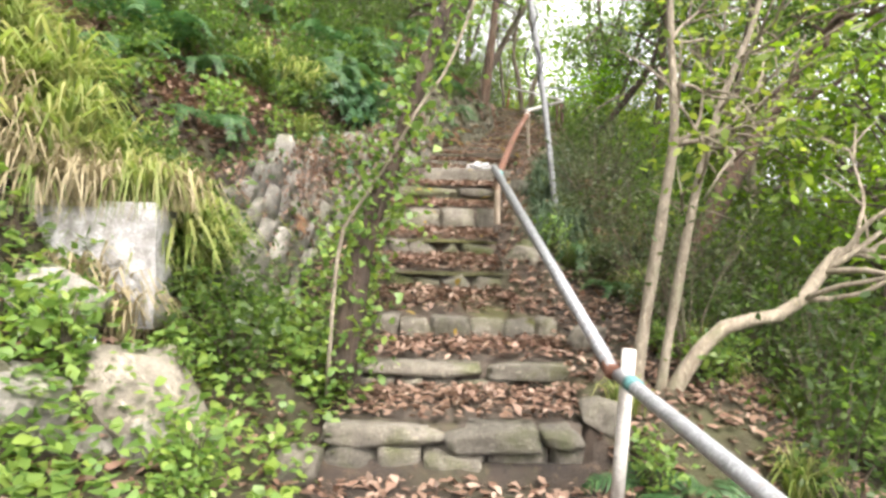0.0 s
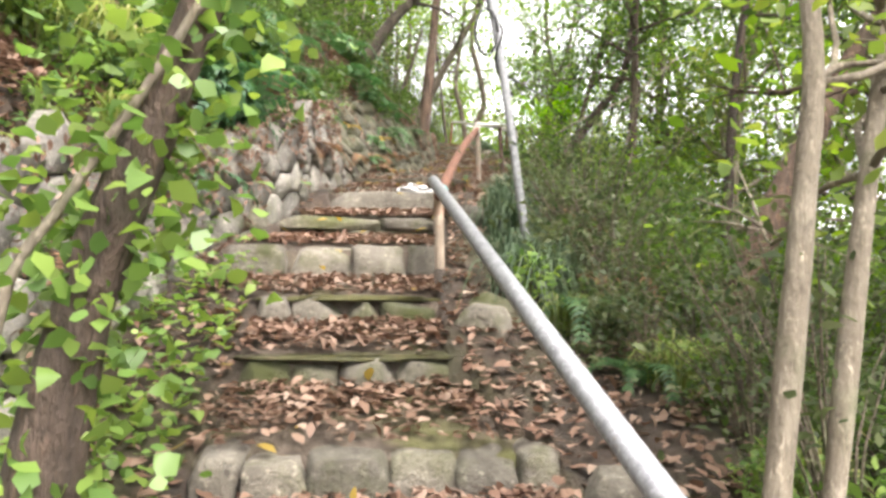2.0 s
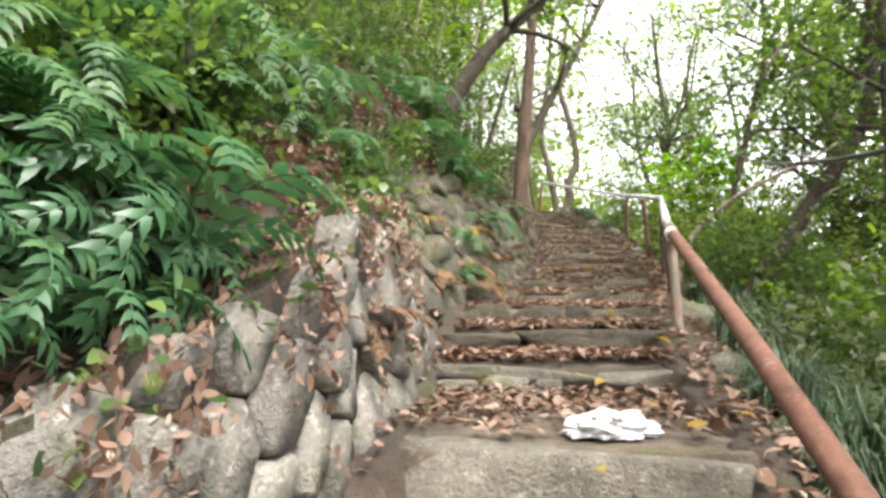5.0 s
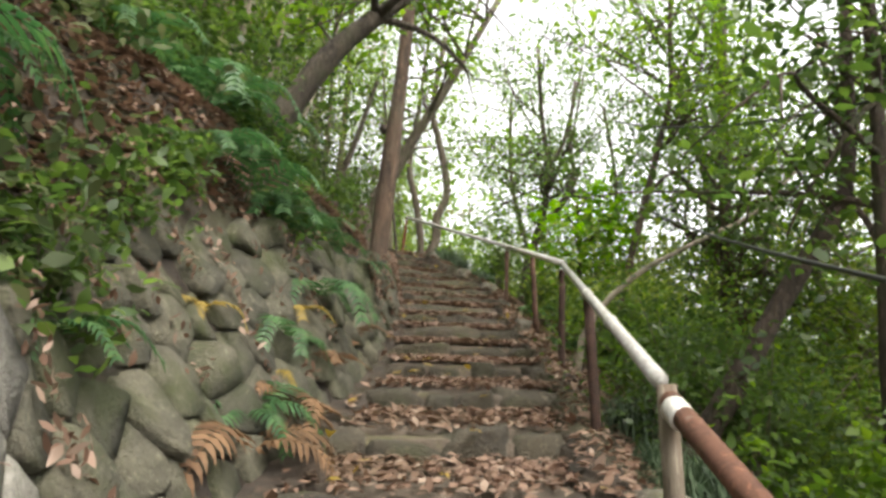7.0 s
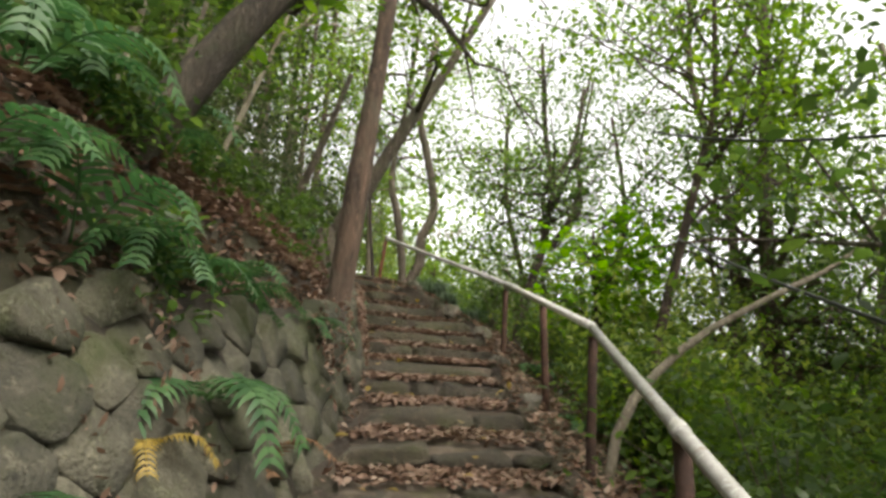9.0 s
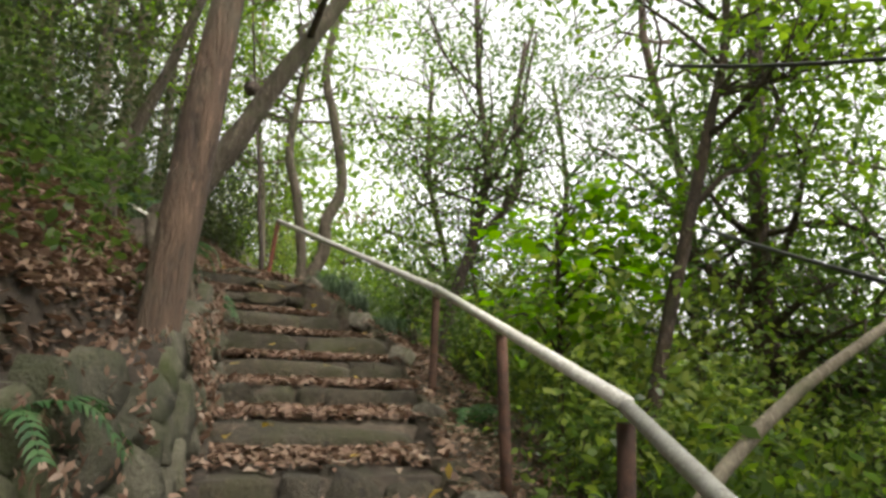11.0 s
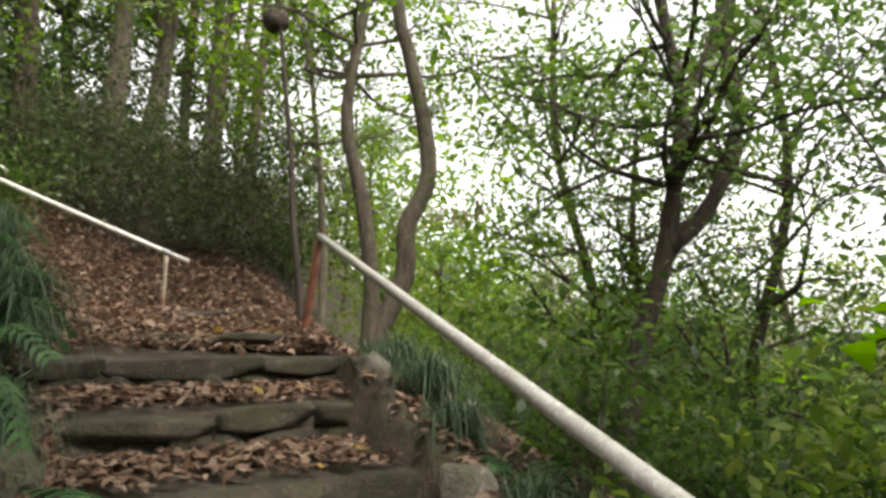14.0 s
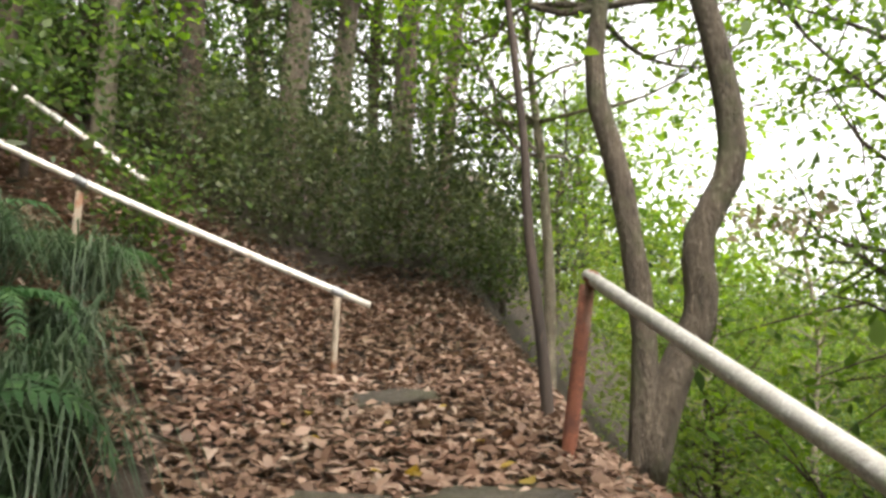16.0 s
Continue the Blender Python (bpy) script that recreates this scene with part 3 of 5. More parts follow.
# ---- hand rails ----
def pipe_rail(name, label, runs, mat, radius, posts, collars=(), post_mat=None, post_r=0.03):
    at = Vector(runs[0][0])
    rail = empty_at(name, at, label, "handrail", "handrails along the stair")
    for run in runs:
        p = bend([Vector(q) - at for q in run], 10) if len(run) > 2 else np.array([Vector(q) - at for q in run])
        child("rail", tube_mesh("rail", [(p, radius)], mat, 14), rail)
    for foot, head, *own in posts:
        f, h = Vector(foot) - at, Vector(head) - at
        child("post", tube_mesh("post", [(np.array([f + (h - f) * k for k in (0, 0.35, 0.7, 1)]), post_r)], own[0] if own else post_mat or mat, 12), rail)
    for c, axis_to, mt in collars:
        c0, d = Vector(c) - at, (Vector(axis_to) - Vector(c)).normalized()
        child("joint", tube_mesh("joint", [(np.array([c0 - d * 0.04, c0 - d * 0.034, c0 + d * 0.034, c0 + d * 0.04]), [radius * 1.02, radius * 1.18, radius * 1.18, radius * 1.02])], mt, 14), rail)
    return rail


pipe_rail("handrail", "galvanised steel pipe handrail with worn paint on short posts", [[(0.47, 6.2, 2.09), (0.82, 3.08, 0.75)]], M_GALV, 0.035, [((0.52, 6.2, 1.30), (0.50, 6.2, 2.04))], post_mat=M_WOOD, collars=[((0.82, 3.1, 0.75), (0.47, 6.2, 2.09), M_RUST)])
pipe_rail("handrail", "lower rusty grey pipe handrail tied to a white post", [[(0.84, 3.16, 0.735), (0.97, 1.85, 0.60), (1.12, 0.3, 0.42), (1.2, -1.2, 0.3)]], M_GALV, 0.034, [((0.85, 3.05, 0.12), (0.89, 3.05, 0.85)), ((1.19, -1.1, -0.5), (1.19, -1.1, 0.3))], post_mat=M_WHITEPIPE, post_r=0.033, collars=[((0.87, 2.9, 0.71), (0.97, 1.85, 0.60), M_TAPE)])
pipe_rail("handrail", "rust brown steel pipe handrail with flaking paint", [[(0.50, 6.12, 1.99), (0.80, 7.6, 2.62), (1.17, 9.32, 3.27)]], M_RUST, 0.034, [((1.2, 9.33, 2.35), (1.17, 9.34, 3.32))], post_mat=M_WOOD, collars=[((1.15, 9.25, 3.24), (0.8, 7.6, 2.62), M_WHITEPIPE), ((0.52, 6.22, 2.03), (0.8, 7.6, 2.62), M_TAPE)])
pipe_rail("handrail", "white painted pipe handrail with rust specks", [[(1.16, 9.36, 3.33), (2.31, 12.9, 4.31)]], M_WHITEPIPE, 0.027, [((2.30, 12.92, 3.1), (2.32, 12.92, 4.26)), ((1.78, 11.1, 2.8), (1.73, 11.1, 3.79))], post_mat=M_OLDRUST, collars=[((1.449, 10.25, 3.576), (2.31, 12.9, 4.31), M_WHITEPIPE), ((1.725, 11.1, 3.812), (2.31, 12.9, 4.3), M_WHITEPIPE)])
pipe_rail("handrail", "long white painted pipe handrail climbing beside the steps", [[(2.31, 12.9, 4.32), (2.67, 15.65, 5.0)], [(2.67, 15.65, 5.0), (1.885, 19.5, 6.22)]], M_WHITEPIPE, 0.0275, [((2.66, 15.66, 3.9), (2.67, 15.66, 4.94)), ((1.78, 19.48, 5.2), (1.88, 19.48, 6.18), M_REDRUST), ((2.55, 14.2, 3.7), (2.5, 14.2, 4.6))], post_mat=M_OLDRUST, collars=[((2.68, 15.65, 4.97), (1.885, 19.5, 6.22), M_WHITEPIPE), ((1.90, 19.45, 6.20), (2.68, 15.65, 4.97), M_RUST)])
pipe_rail("handrail", "white pipe handrail on the upper flight", [[(0.80, 20.5, 6.11), (-0.75, 20.1, 6.72), (-2.3, 19.9, 7.4)]], M_WHITEPIPE, 0.020, [((0.62, 20.45, 5.6), (0.62, 20.45, 6.15)), ((-0.76, 20.12, 6.1), (-0.75, 20.12, 6.70))], post_mat=M_WOOD, post_r=0.02, collars=[((0.62, 20.45, 6.18), (-0.75, 20.1, 6.79), M_GALV), ((-0.74, 20.1, 6.715), (-2.3, 19.9, 7.5), M_GALV)])
pipe_rail("handrail", "thin white rail higher up the hillside", [[(-0.95, 21.1, 6.95), (-1.9, 21.05, 7.55), (-3.2, 21.0, 8.3)]], M_WHITEPIPE, 0.022, [((-1.85, 21.08, 6.6), (-1.85, 21.05, 7.5))], post_mat=M_BARK_D, post_r=0.03)

# tall leaning pipe with a cable, and the dark pole by the bend
pole = empty_at("utility_pole", (1.2, 6.7, 1.2), "tall leaning galvanised pipe with black cable wound round it", "pole")
child("pipe", tube_mesh("pipe", [(np.array([(0.03, 0, -0.2), (0, 0, 0.2), (-0.19, 0, 1.65), (-0.26, 0, 2.1), (-0.36, 0, 2.7), (-0.52, 0, 3.7)]), 0.030)], M_DULLPIPE, 12), pole)
coil = [(-0.18 - 0.0085 * k + 0.042 * math.cos(k * 0.7), 0.042 * math.sin(k * 0.7), 1.6 + 0.055 * k) for k in range(36)]
child("cable", tube_mesh("cable", [(np.array(coil), 0.009)], M_CABLE, 6), pole, "black cable")
loop = [(-0.33 + 0.08 * math.cos(k * 0.52), -0.03, 2.05 + 0.17 * math.sin(k * 0.52)) for k in range(13)]
child("cable_loop", tube_mesh("cable_loop", [(np.array(loop), 0.01)], M_CABLE, 6), pole, "loop of black cable")
dark_pole = empty_at("pole", (1.85, 19.95, 5.4), "slim dark wooden pole stained rust at its foot", "pole")
child("shaft", tube_mesh("shaft", [(bend([(-0.05, 0, -0.2), (-0.10, 0, 0.4), (-0.19, 0, 1.1), (-0.22, 0, 1.55), (-0.35, 0, 2.55), (-0.55, 0.05, 4.4)], 14), np.linspace(0.034, 0.013, 14))], M_POLE, 10), dark_pole)

# two cables strung from the leaning pipe into the trees
for a0, b0 in (((1.08, 7.1, 3.1), (3.66, 14.0, 5.25)), ((3.43, 14.0, 6.2), (3.4, 10.5, 5.0))):
    a1, b1 = np.array(a0), np.array(b0)
    line = [a1 + (b1 - a1) * k - np.array([0, 0, 0.5 * k * (1 - k)]) for k in np.linspace(0, 1, 14)]
    tagged(new("cable", tube_mesh("cable", [(np.array(line), 0.010)], M_CABLE, 6)), "black cable slung between pole and trees", "cable")

# cup and can left on the footing
for x0, mt, lab in ((-1.66, M_BAG, "white paper cup standing by the concrete wall"), (-1.56, M_BLUE, "blue and white drink can by the concrete wall")):
    can = empty_at("drink_can" if mt is M_BLUE else "paper_cup", (x0, 2.86, float(land(x0, 2.86)) - 0.01), lab, "can" if mt is M_BLUE else "cup")
    child("body", tube_mesh("can_body", [(np.array([(0, 0, 0), (0, 0, 0.006), (0, 0, 0.10), (0, 0, 0.113), (0, 0, 0.118)]), [0.026, 0.033, 0.033, 0.028, 0.027])], mt, 16), can)
    child("band", tube_mesh("can_band", [(np.array([(0, 0, 0.03), (0, 0, 0.075)]), 0.0336)], M_BAG, 16), can, "white band")

# crumpled bag and boulders
bag = empty_at("plastic_bag", (0.42, 7.86, 2.30), "crumpled white plastic bag lying on a stone step", "bag")
bm = bmesh.new()
bmesh.ops.create_icosphere(bm, subdivisions=4, radius=1)
for v in bm.verts:
    k = 1 + 0.35 * noise.noise(v.co * 2.3) + 0.22 * noise.noise(v.co * 5.5) + 0.1 * abs(noise.noise(v.co * 11))
    v.co = Vector((v.co.x * 0.15 * k, v.co.y * 0.10 * k, max(v.co.z, -0.35) * 0.06 * k))
part("film", bm, M_BAG, bag, smooth=False)


def boulder(place, size, label, mat, turn=0.0, seed=0):
    q = np.random.default_rng(seed)
    ob = empty_at("boulder", place, label, "boulder", "boulders beside the stair")
    part("rock", rock(*size, q, 9, 6.0, 0.13, 16, (0.74, 1.0)), mat, ob)
    ob.rotation_euler = (q.uniform(-0.15, 0.15), q.uniform(-0.15, 0.15), turn)
    return ob


boulder((0.74, 5.86, 1.14), (0.46, 0.42, 0.54), "mossy tan boulder beside the steps", M_MOSSY, 0.3, 2)
for i, (x, y, w, d, h) in enumerate([(-1.86, 2.95, 0.62, 0.5, 0.34), (-1.38, 2.85, 0.78, 0.6, 0.5), (-0.98, 2.12, 0.66, 0.55, 0.42), (-1.62, 2.32, 0.6, 0.5, 0.36), (-0.80, 2.62, 0.5, 0.42, 0.36), (-0.46, 2.62, 0.36, 0.3, 0.3), (-1.15, 1.55, 0.6, 0.5, 0.34), (-2.2, 2.5, 0.6, 0.55, 0.4)]):
    boulder((x, y, float(land(x, y)) - 0.10), (w, d, h), "broad pale tan boulder in the bank with ivy round it", M_SLAB if i % 3 else M_PALESTONE, i * 0.8, i + 150)
q = np.random.default_rng(33)
for i in range(26):
    x, y = q.uniform(-2.4, -0.72), q.uniform(1.1, 3.05)
    w = q.uniform(0.22, 0.4)
    boulder((x, y, float(land(x, y)) - 0.06), (w, w * 0.8, w * 0.62), "weathered grey boulder half buried in the bank", M_PALESTONE if i % 4 else M_MOSSY, q.uniform(0, 3), i + 50)
for i, (x, y, s) in enumerate([(-0.8, 4.4, 0.3), (-0.75, 3.3, 0.34), (0.95, 3.7, 0.3), (1.0, 4.5, 0.3), (0.7, 5.6, 0.28), (0.85, 7.2, 0.3), (1.3, 9.0, 0.3), (1.55, 10.0, 0.34), (2.6, 16.2, 0.24), (2.5, 17.3, 0.24), (2.2, 18.35, 0.24), (2.4, 15.0, 0.24), (2.25, 13.9, 0.24)]):
    boulder((x, y, float(land(x, y))), (s, s * 0.85, s * 0.8), "grey field stone at the edge of the stair", M_STONE, i * 0.7, i + 7)
for i, (x, y, w, turn) in enumerate([(0.95, 20.15, 0.7, 0.1), (1.5, 19.05, 0.7, 0.5), (0.95, 18.95, 0.5, 0.4)]):
    boulder((x, y, float(land(x, y)) + 0.0), (w, 0.42, 0.10), "flat stone set in the leafy path", M_STEPDARK, turn, i + 90)


# ---- trees ----
def grow(points, radius, r, twigs, reach, start_at=0.35, levels=2, rise=0.4, away=0.0):
    """Trunk, limbs and the places of the twig ends."""
    spine = bend(points, 16)
    rad = radius * np.linspace(1, 0.35, 16) * (1 + 0.06 * r.normal(size=16))
    rad[0] *= 1.35
    runs, tips = [(spine, rad)], []
    for _ in range(twigs):
        k = int(r.uniform(start_at, 0.98) * 15)
        a = r.uniform(0, 2 * np.pi)
        d = np.array([math.cos(a) if not away else abs(math.cos(a)) * away, math.sin(a), r.uniform(0.0, 2 * rise)])
        ln = reach * r.uniform(0.5, 1.15)
        pts = [spine[k]]
        for s in range(4):
            d = d + r.normal(size=3) * 0.28 + np.array([0, 0, 0.06])
            d /= np.linalg.norm(d)
            pts.append(pts[-1] + d * ln / 4)
        limb = bend(pts, 8)
        r0 = min(rad[k] * 0.5, radius * 0.4)
        runs.append((limb, np.linspace(r0, 0.006, 8)))
        tips += [limb[4], limb[5], limb[6], limb[7]]
        if levels > 1:
            for s in range(4):
                q = limb[r.integers(3, 8)]
                d2 = d + r.normal(size=3) * 0.8
                d2 /= np.linalg.norm(d2)
                tw = np.array([q, q + d2 * ln * 0.2 + np.array([0, 0, 0.02]), q + d2 * ln * 0.42])
                runs.append((tw, np.array([0.008, 0.006, 0.003]) * (1 + 2 * radius)))
                tips += [tw[1], tw[2]]
    return runs, np.array(tips)


def clear_way(c, place):
    """Leaves that do not hang into the walking room over the stair."""
    w = c + np.array(place)
    l, rt = np.interp(w[:, 1], EDGE_Y, EDGE_L), np.interp(w[:, 1], RIGHT_Y, RIGHT_X)
    inside = (w[:, 0] > l - 0.35) & (w[:, 0] < rt + 0.35) & (w[:, 2] < path_z(w[:, 1]) + 2.9) & (w[:, 1] < 20)
    return c[~inside]


def tree(place, points, radius, label, bark, leaf, seed, twigs=14, reach=1.6, leaves=3000, leaf_size=0.12, spread=0.28, start_at=0.35, group="trees of the wood", extra=None, away=0.0):
    q = np.random.default_rng(seed)
    runs, tips = grow(points, radius, q, twigs, reach, start_at, away=away)
    if extra:
        runs += extra
        tips = np.vstack([tips] + [run[-4:] + q.normal(size=(4, 3)) * 0.25 for run, _ in extra if run[-1][2] > 3 for _ in range(8)])
    ob = empty_at("tree", place, label, "tree", group)
    child("trunk", tube_mesh("trunk", runs, bark, 9), ob)
    if leaves:
        share = q.random(len(tips)) ** 2.0
        c = tips[q.choice(len(tips), leaves, p=share / share.sum())] + q.normal(size=(leaves, 3)) * spread * np.array([0.9, 0.9, 0.5])
        c = clear_way(c, place)
        child("crown", leaf_mesh("crown", c, leaf_size, leaf, q, flat=0.35, shape=0.5, droop=0.15), ob)
    return ob


def stand(x, y, sink=0.15):
    return (x, y, float(land(x, y)) - sink)


# trees close to the stair
tree((1.20, 4.0, 0.4), [(0, 0, 0), (0.06, 0, 0.5), (0.17, 0, 1.3), (0.21, 0, 1.73), (0.17, 0.02, 2.5), (0.25, 0.1, 3.4)], 0.045, "slender pale-barked tree beside the handrail", M_BARK_L, L_LIGHT, 1, 12, 1.0, 420, 0.07, 0.22, 0.5, away=1.0)
tree((1.36, 4.0, 0.4), [(0, 0, 0), (0.05, 0, 0.4), (0.2, 0, 1.33), (0.42, 0.1, 2.0), (0.6, 0.1, 2.5), (0.8, 0.2, 3.6)], 0.036, "slender grey-barked sapling with sparse leaves", M_BARK_L, L_LIGHT, 2, 14, 1.1, 520, 0.07, 0.25, 0.4, away=1.0)
tree((1.5, 4.0, 0.5), [(-0.2, 0.1, -0.5), (-0.02, 0.03, 0.0), (0.25, 0, 0.36), (0.66, 0, 0.48), (0.95, 0, 0.85), (1.22, 0, 0.88), (1.7, 0.1, 1.35)], 0.06, "thick crooked pale limb leaning down the slope", M_BARK_L, L_CANOPY, 3, 9, 1.1, 300, 0.07, 0.3, 0.5, away=1.0)
tree((-0.58, 3.75, 0.55), [(0, 0, 0), (0.12, 0, 0.75), (0.28, 0, 1.25), (0.5, 0.1, 2.0), (0.85, 0.25, 3.2)], 0.08, "leaning trunk wound with climbing ivy beside the steps", M_BARK_D, L_LIGHT, 4, 5, 0.7, 160, 0.07, 0.2, 0.75, away=-1.0)
tree((0.82, 14.6, 4.25), [(0, 0, 0), (0.12, 0.05, 1.4), (0.25, 0.15, 2.8), (0.4, 0.4, 5.0), (0.5, 0.6, 7.5)], 0.12, "straight reddish-brown trunk standing on the wall top", M_BARK_R, L_CANOPY, 5, 14, 2.2, 3000, 0.10, 0.36, 0.55)
tree((-0.42, 12.3, 4.5), [(-0.15, 0, -0.2), (0.0, 0, 0.25), (0.27, 0, 0.72), (0.58, 0, 1.22), (0.92, 0.05, 1.62), (1.9, 0.2, 2.6), (3.2, 0.5, 3.9)], 0.125, "thick brown trunk leaning far over the stair", M_BARK_M, L_CANOPY, 6, 12, 2.0, 1800, 0.12, 0.4, 0.6)
def root(points, r0, r1):
    return (bend(points, 8), np.linspace(r0, r1, 8))


tree((0.58, 15.85, 4.71), [(0.05, 0, -0.2), (0.21, 0, 0.42), (0.34, 0, 0.85), (0.60, 0, 1.31), (0.86, 0, 1.83), (1.39, 0.1, 2.8), (2.13, 0.3, 4.28)], 0.125, "gnarled grey-brown trunk leaning over the stair with roots in the wall", M_BARK_M, L_CANOPY, 7, 10, 2.0, 1600, 0.10, 0.35, 0.75,
     extra=[root([(0.15, -0.05, 0.7), (0.24, -0.18, 0.35), (0.22, -0.24, 0.0), (0.36, -0.3, -0.3)], 0.09, 0.025), root([(0.05, -0.05, 0.55), (0.0, -0.28, 0.25), (0.12, -0.42, -0.1), (0.22, -0.5, -0.4)], 0.10, 0.02), root([(0.1, 0.05, 0.5), (0.22, 0.28, 0.2), (0.30, 0.42, -0.1), (0.5, 0.5, -0.35)], 0.08, 0.02), root([(0.0, -0.1, 0.35), (-0.12, -0.5, 0.15), (-0.05, -0.8, -0.1), (0.1, -0.95, -0.35)], 0.07, 0.02), root([(0.2, -0.1, 0.6), (0.34, -0.15, 0.25), (0.46, -0.12, -0.15), (0.42, -0.2, -0.5)], 0.05, 0.012), root([(0.1, -0.12, 0.62), (0.16, -0.3, 0.3), (0.3, -0.34, -0.05), (0.34, -0.5, -0.4)], 0.045, 0.012), root([(-0.1, 0, 0.2), (-0.2, 0.1, 0.9), (0.02, 0.15, 1.6), (0.3, 0.2, 2.6)], 0.06, 0.03)])
bend_tree = tree((2.40, 20.9, 5.0), [(0, 0, -0.2), (0.0, 0, 0.2), (0.02, 0, 0.9), (-0.05, 0, 1.5), (-0.15, 0, 2.05), (-0.29, 0, 2.58), (-0.25, 0, 3.2), (-0.13, 0.05, 4.0), (0.1, 0.2, 6.0)], 0.105, "forked tree with two winding brown trunks at the bend", M_BARK_M, L_CANOPY, 8, 16, 1.8, 3600, 0.085, 0.34, 0.74,
     extra=[(bend([(0.02, 0, 0.15), (0.16, 0, 0.7), (0.35, 0, 1.15), (0.34, 0, 1.6), (0.55, 0, 2.08), (0.49, 0, 2.72), (0.33, 0, 3.4), (0.2, 0.1, 4.2), (0.5, 0.3, 6.0)], 22), np.linspace(0.115, 0.06, 22))])
q = np.random.default_rng(44)
wither = np.array([0.75, -0.05, 1.72]) + q.normal(size=(110, 3)) * np.array([0.20, 0.08, 0.07])
tagged(child("withered_leaf", leaf_mesh("withered_leaves", wither, 0.07, L_DRY, q, flat=0.2, shape=0.5, droop=0.4), bend_tree), "cluster of withered tan leaves", kind="stuff")
tree((1.98, 22.6, 5.2), [(0, 0, -0.3), (0, 0, 1.0), (-0.08, 0, 2.2), (-0.25, 0, 3.6), (-0.35, 0, 6.0)], 0.06, "slim grey trunk behind the dark pole", M_BARK_L, L_CANOPY, 18, 20, 1.7, 3800, 0.085, 0.3, 0.5)
tree((3.85, 18.9, 3.4), [(0, 0, -0.2), (0.12, 0, 1.2), (0.28, 0, 2.0), (0.52, 0, 2.72), (0.64, 0, 3.4), (0.70, 0, 3.95), (0.55, 0, 4.75), (0.5, 0.1, 6.5)], 0.095, "dark forked tree on the slope below the rail", M_BARK_D, L_DARK, 9, 26, 1.7, 4600, 0.075, 0.30, 0.5,
     extra=[(bend([(0.54, 0, 2.75), (0.92, 0, 3.12), (1.2, 0, 3.9), (1.1, 0, 4.4), (1.3, 0.1, 5.8)], 12), np.linspace(0.07, 0.03, 12)), (bend([(0.70, 0, 3.95), (0.94, 0, 4.3), (1.1, 0, 4.8), (1.5, 0.2, 6.2)], 10), np.linspace(0.055, 0.025, 10)), (bend([(0.9, 0, 3.1), (1.25, 0.1, 3.6), (1.2, 0.1, 4.4), (1.5, 0.1, 6.0)], 10), np.linspace(0.045, 0.02, 10))])
tree((6.05, 15.8, 1.8), [(0, 0, 0), (0.05, 0, 2), (0.1, 0.1, 4), (0.3, 0.1, 8)], 0.17, "dark trunk clothed in ivy on the slope", M_BARK_D, L_DARK, 10, 34, 1.7, 9000, 0.09, 0.35, 0.25)
tree((3.5, 14.6, 2.7), [(0, 0, -0.3), (0.15, 0, 0.9), (0.36, 0, 1.9), (0.62, 0, 2.8), (0.85, 0, 3.6), (1.02, 0, 4.2), (1.05, 0, 5.2), (1.2, 0.1, 7.0)], 0.06, "slim forked tree beyond the handrail", M_BARK_D, L_CANOPY, 11, 22, 1.7, 5000, 0.085, 0.34, 0.55,
     extra=[(bend([(1.0, 0, 4.15), (1.25, 0, 4.7), (1.5, 0, 5.3), (1.9, 0.1, 6.6)], 8), np.linspace(0.035, 0.015, 8)), (bend([(0.64, 0, 2.85), (0.95, 0, 3.15), (1.3, 0.1, 3.3), (1.8, 0.2, 3.9)], 8), np.linspace(0.025, 0.010, 8))])
tree((2.0, 11.0, 2.1), [(0, 0, 0), (0.25, 0, 0.7), (0.6, 0, 1.2), (0.98, 0, 1.75), (1.32, 0, 2.2), (1.55, 0, 2.65), (1.9, 0.2, 4.4), (2.6, 0.4, 6.2)], 0.09, "dark trunk leaning down the slope behind the rail", M_BARK_D, L_DARK, 15, 9, 1.6, 2000, 0.09, 0.34, 0.75, away=1.0)
tree((2.1, 13.1, 2.9), [(0.42, 0.1, -0.3), (0.5, 0.05, 0.75), (0.98, 0, 1.34), (1.7, 0, 1.75), (2.4, 0, 2.12), (3.3, 0.2, 2.9)], 0.038, "bare pale branch leaning across the slope", M_BARK_L, L_CANOPY, 16, 4, 0.8, 160, 0.08, 0.2, 0.8, away=1.0)
tree(stand(3.5, 10.8), [(0, 0, 0), (0.0, 0, 1.2), (0.06, 0, 2.4), (0.12, 0, 4.0), (0.3, 0.2, 8.0)], 0.085, "straight dark trunk standing on the falling slope", M_BARK_D, L_DARK, 17, 15, 1.7, 3200, 0.09, 0.32, 0.5)
tree(stand(4.0, 9.4), [(0, 0, 0), (0.1, 0, 1.6), (0.25, 0, 3.0), (0.6, 0.1, 5.0), (0.8, 0.2, 8.0)], 0.07, "straight dark trunk standing on the falling slope", M_BARK_D, L_DARK, 19, 15, 1.7, 3000, 0.09, 0.32, 0.5)
tree((-1.5, 11.3, 5.2), [(0, 0, -0.3), (0.05, 0, 1.0), (0.15, 0, 2.2), (0.3, 0.2, 4.2), (0.4, 0.3, 7.0)], 0.14, "stout pale trunk high on the bank", M_BARK_L, L_DARK, 20, 18, 2.2, 5200, 0.10, 0.36, 0.45)
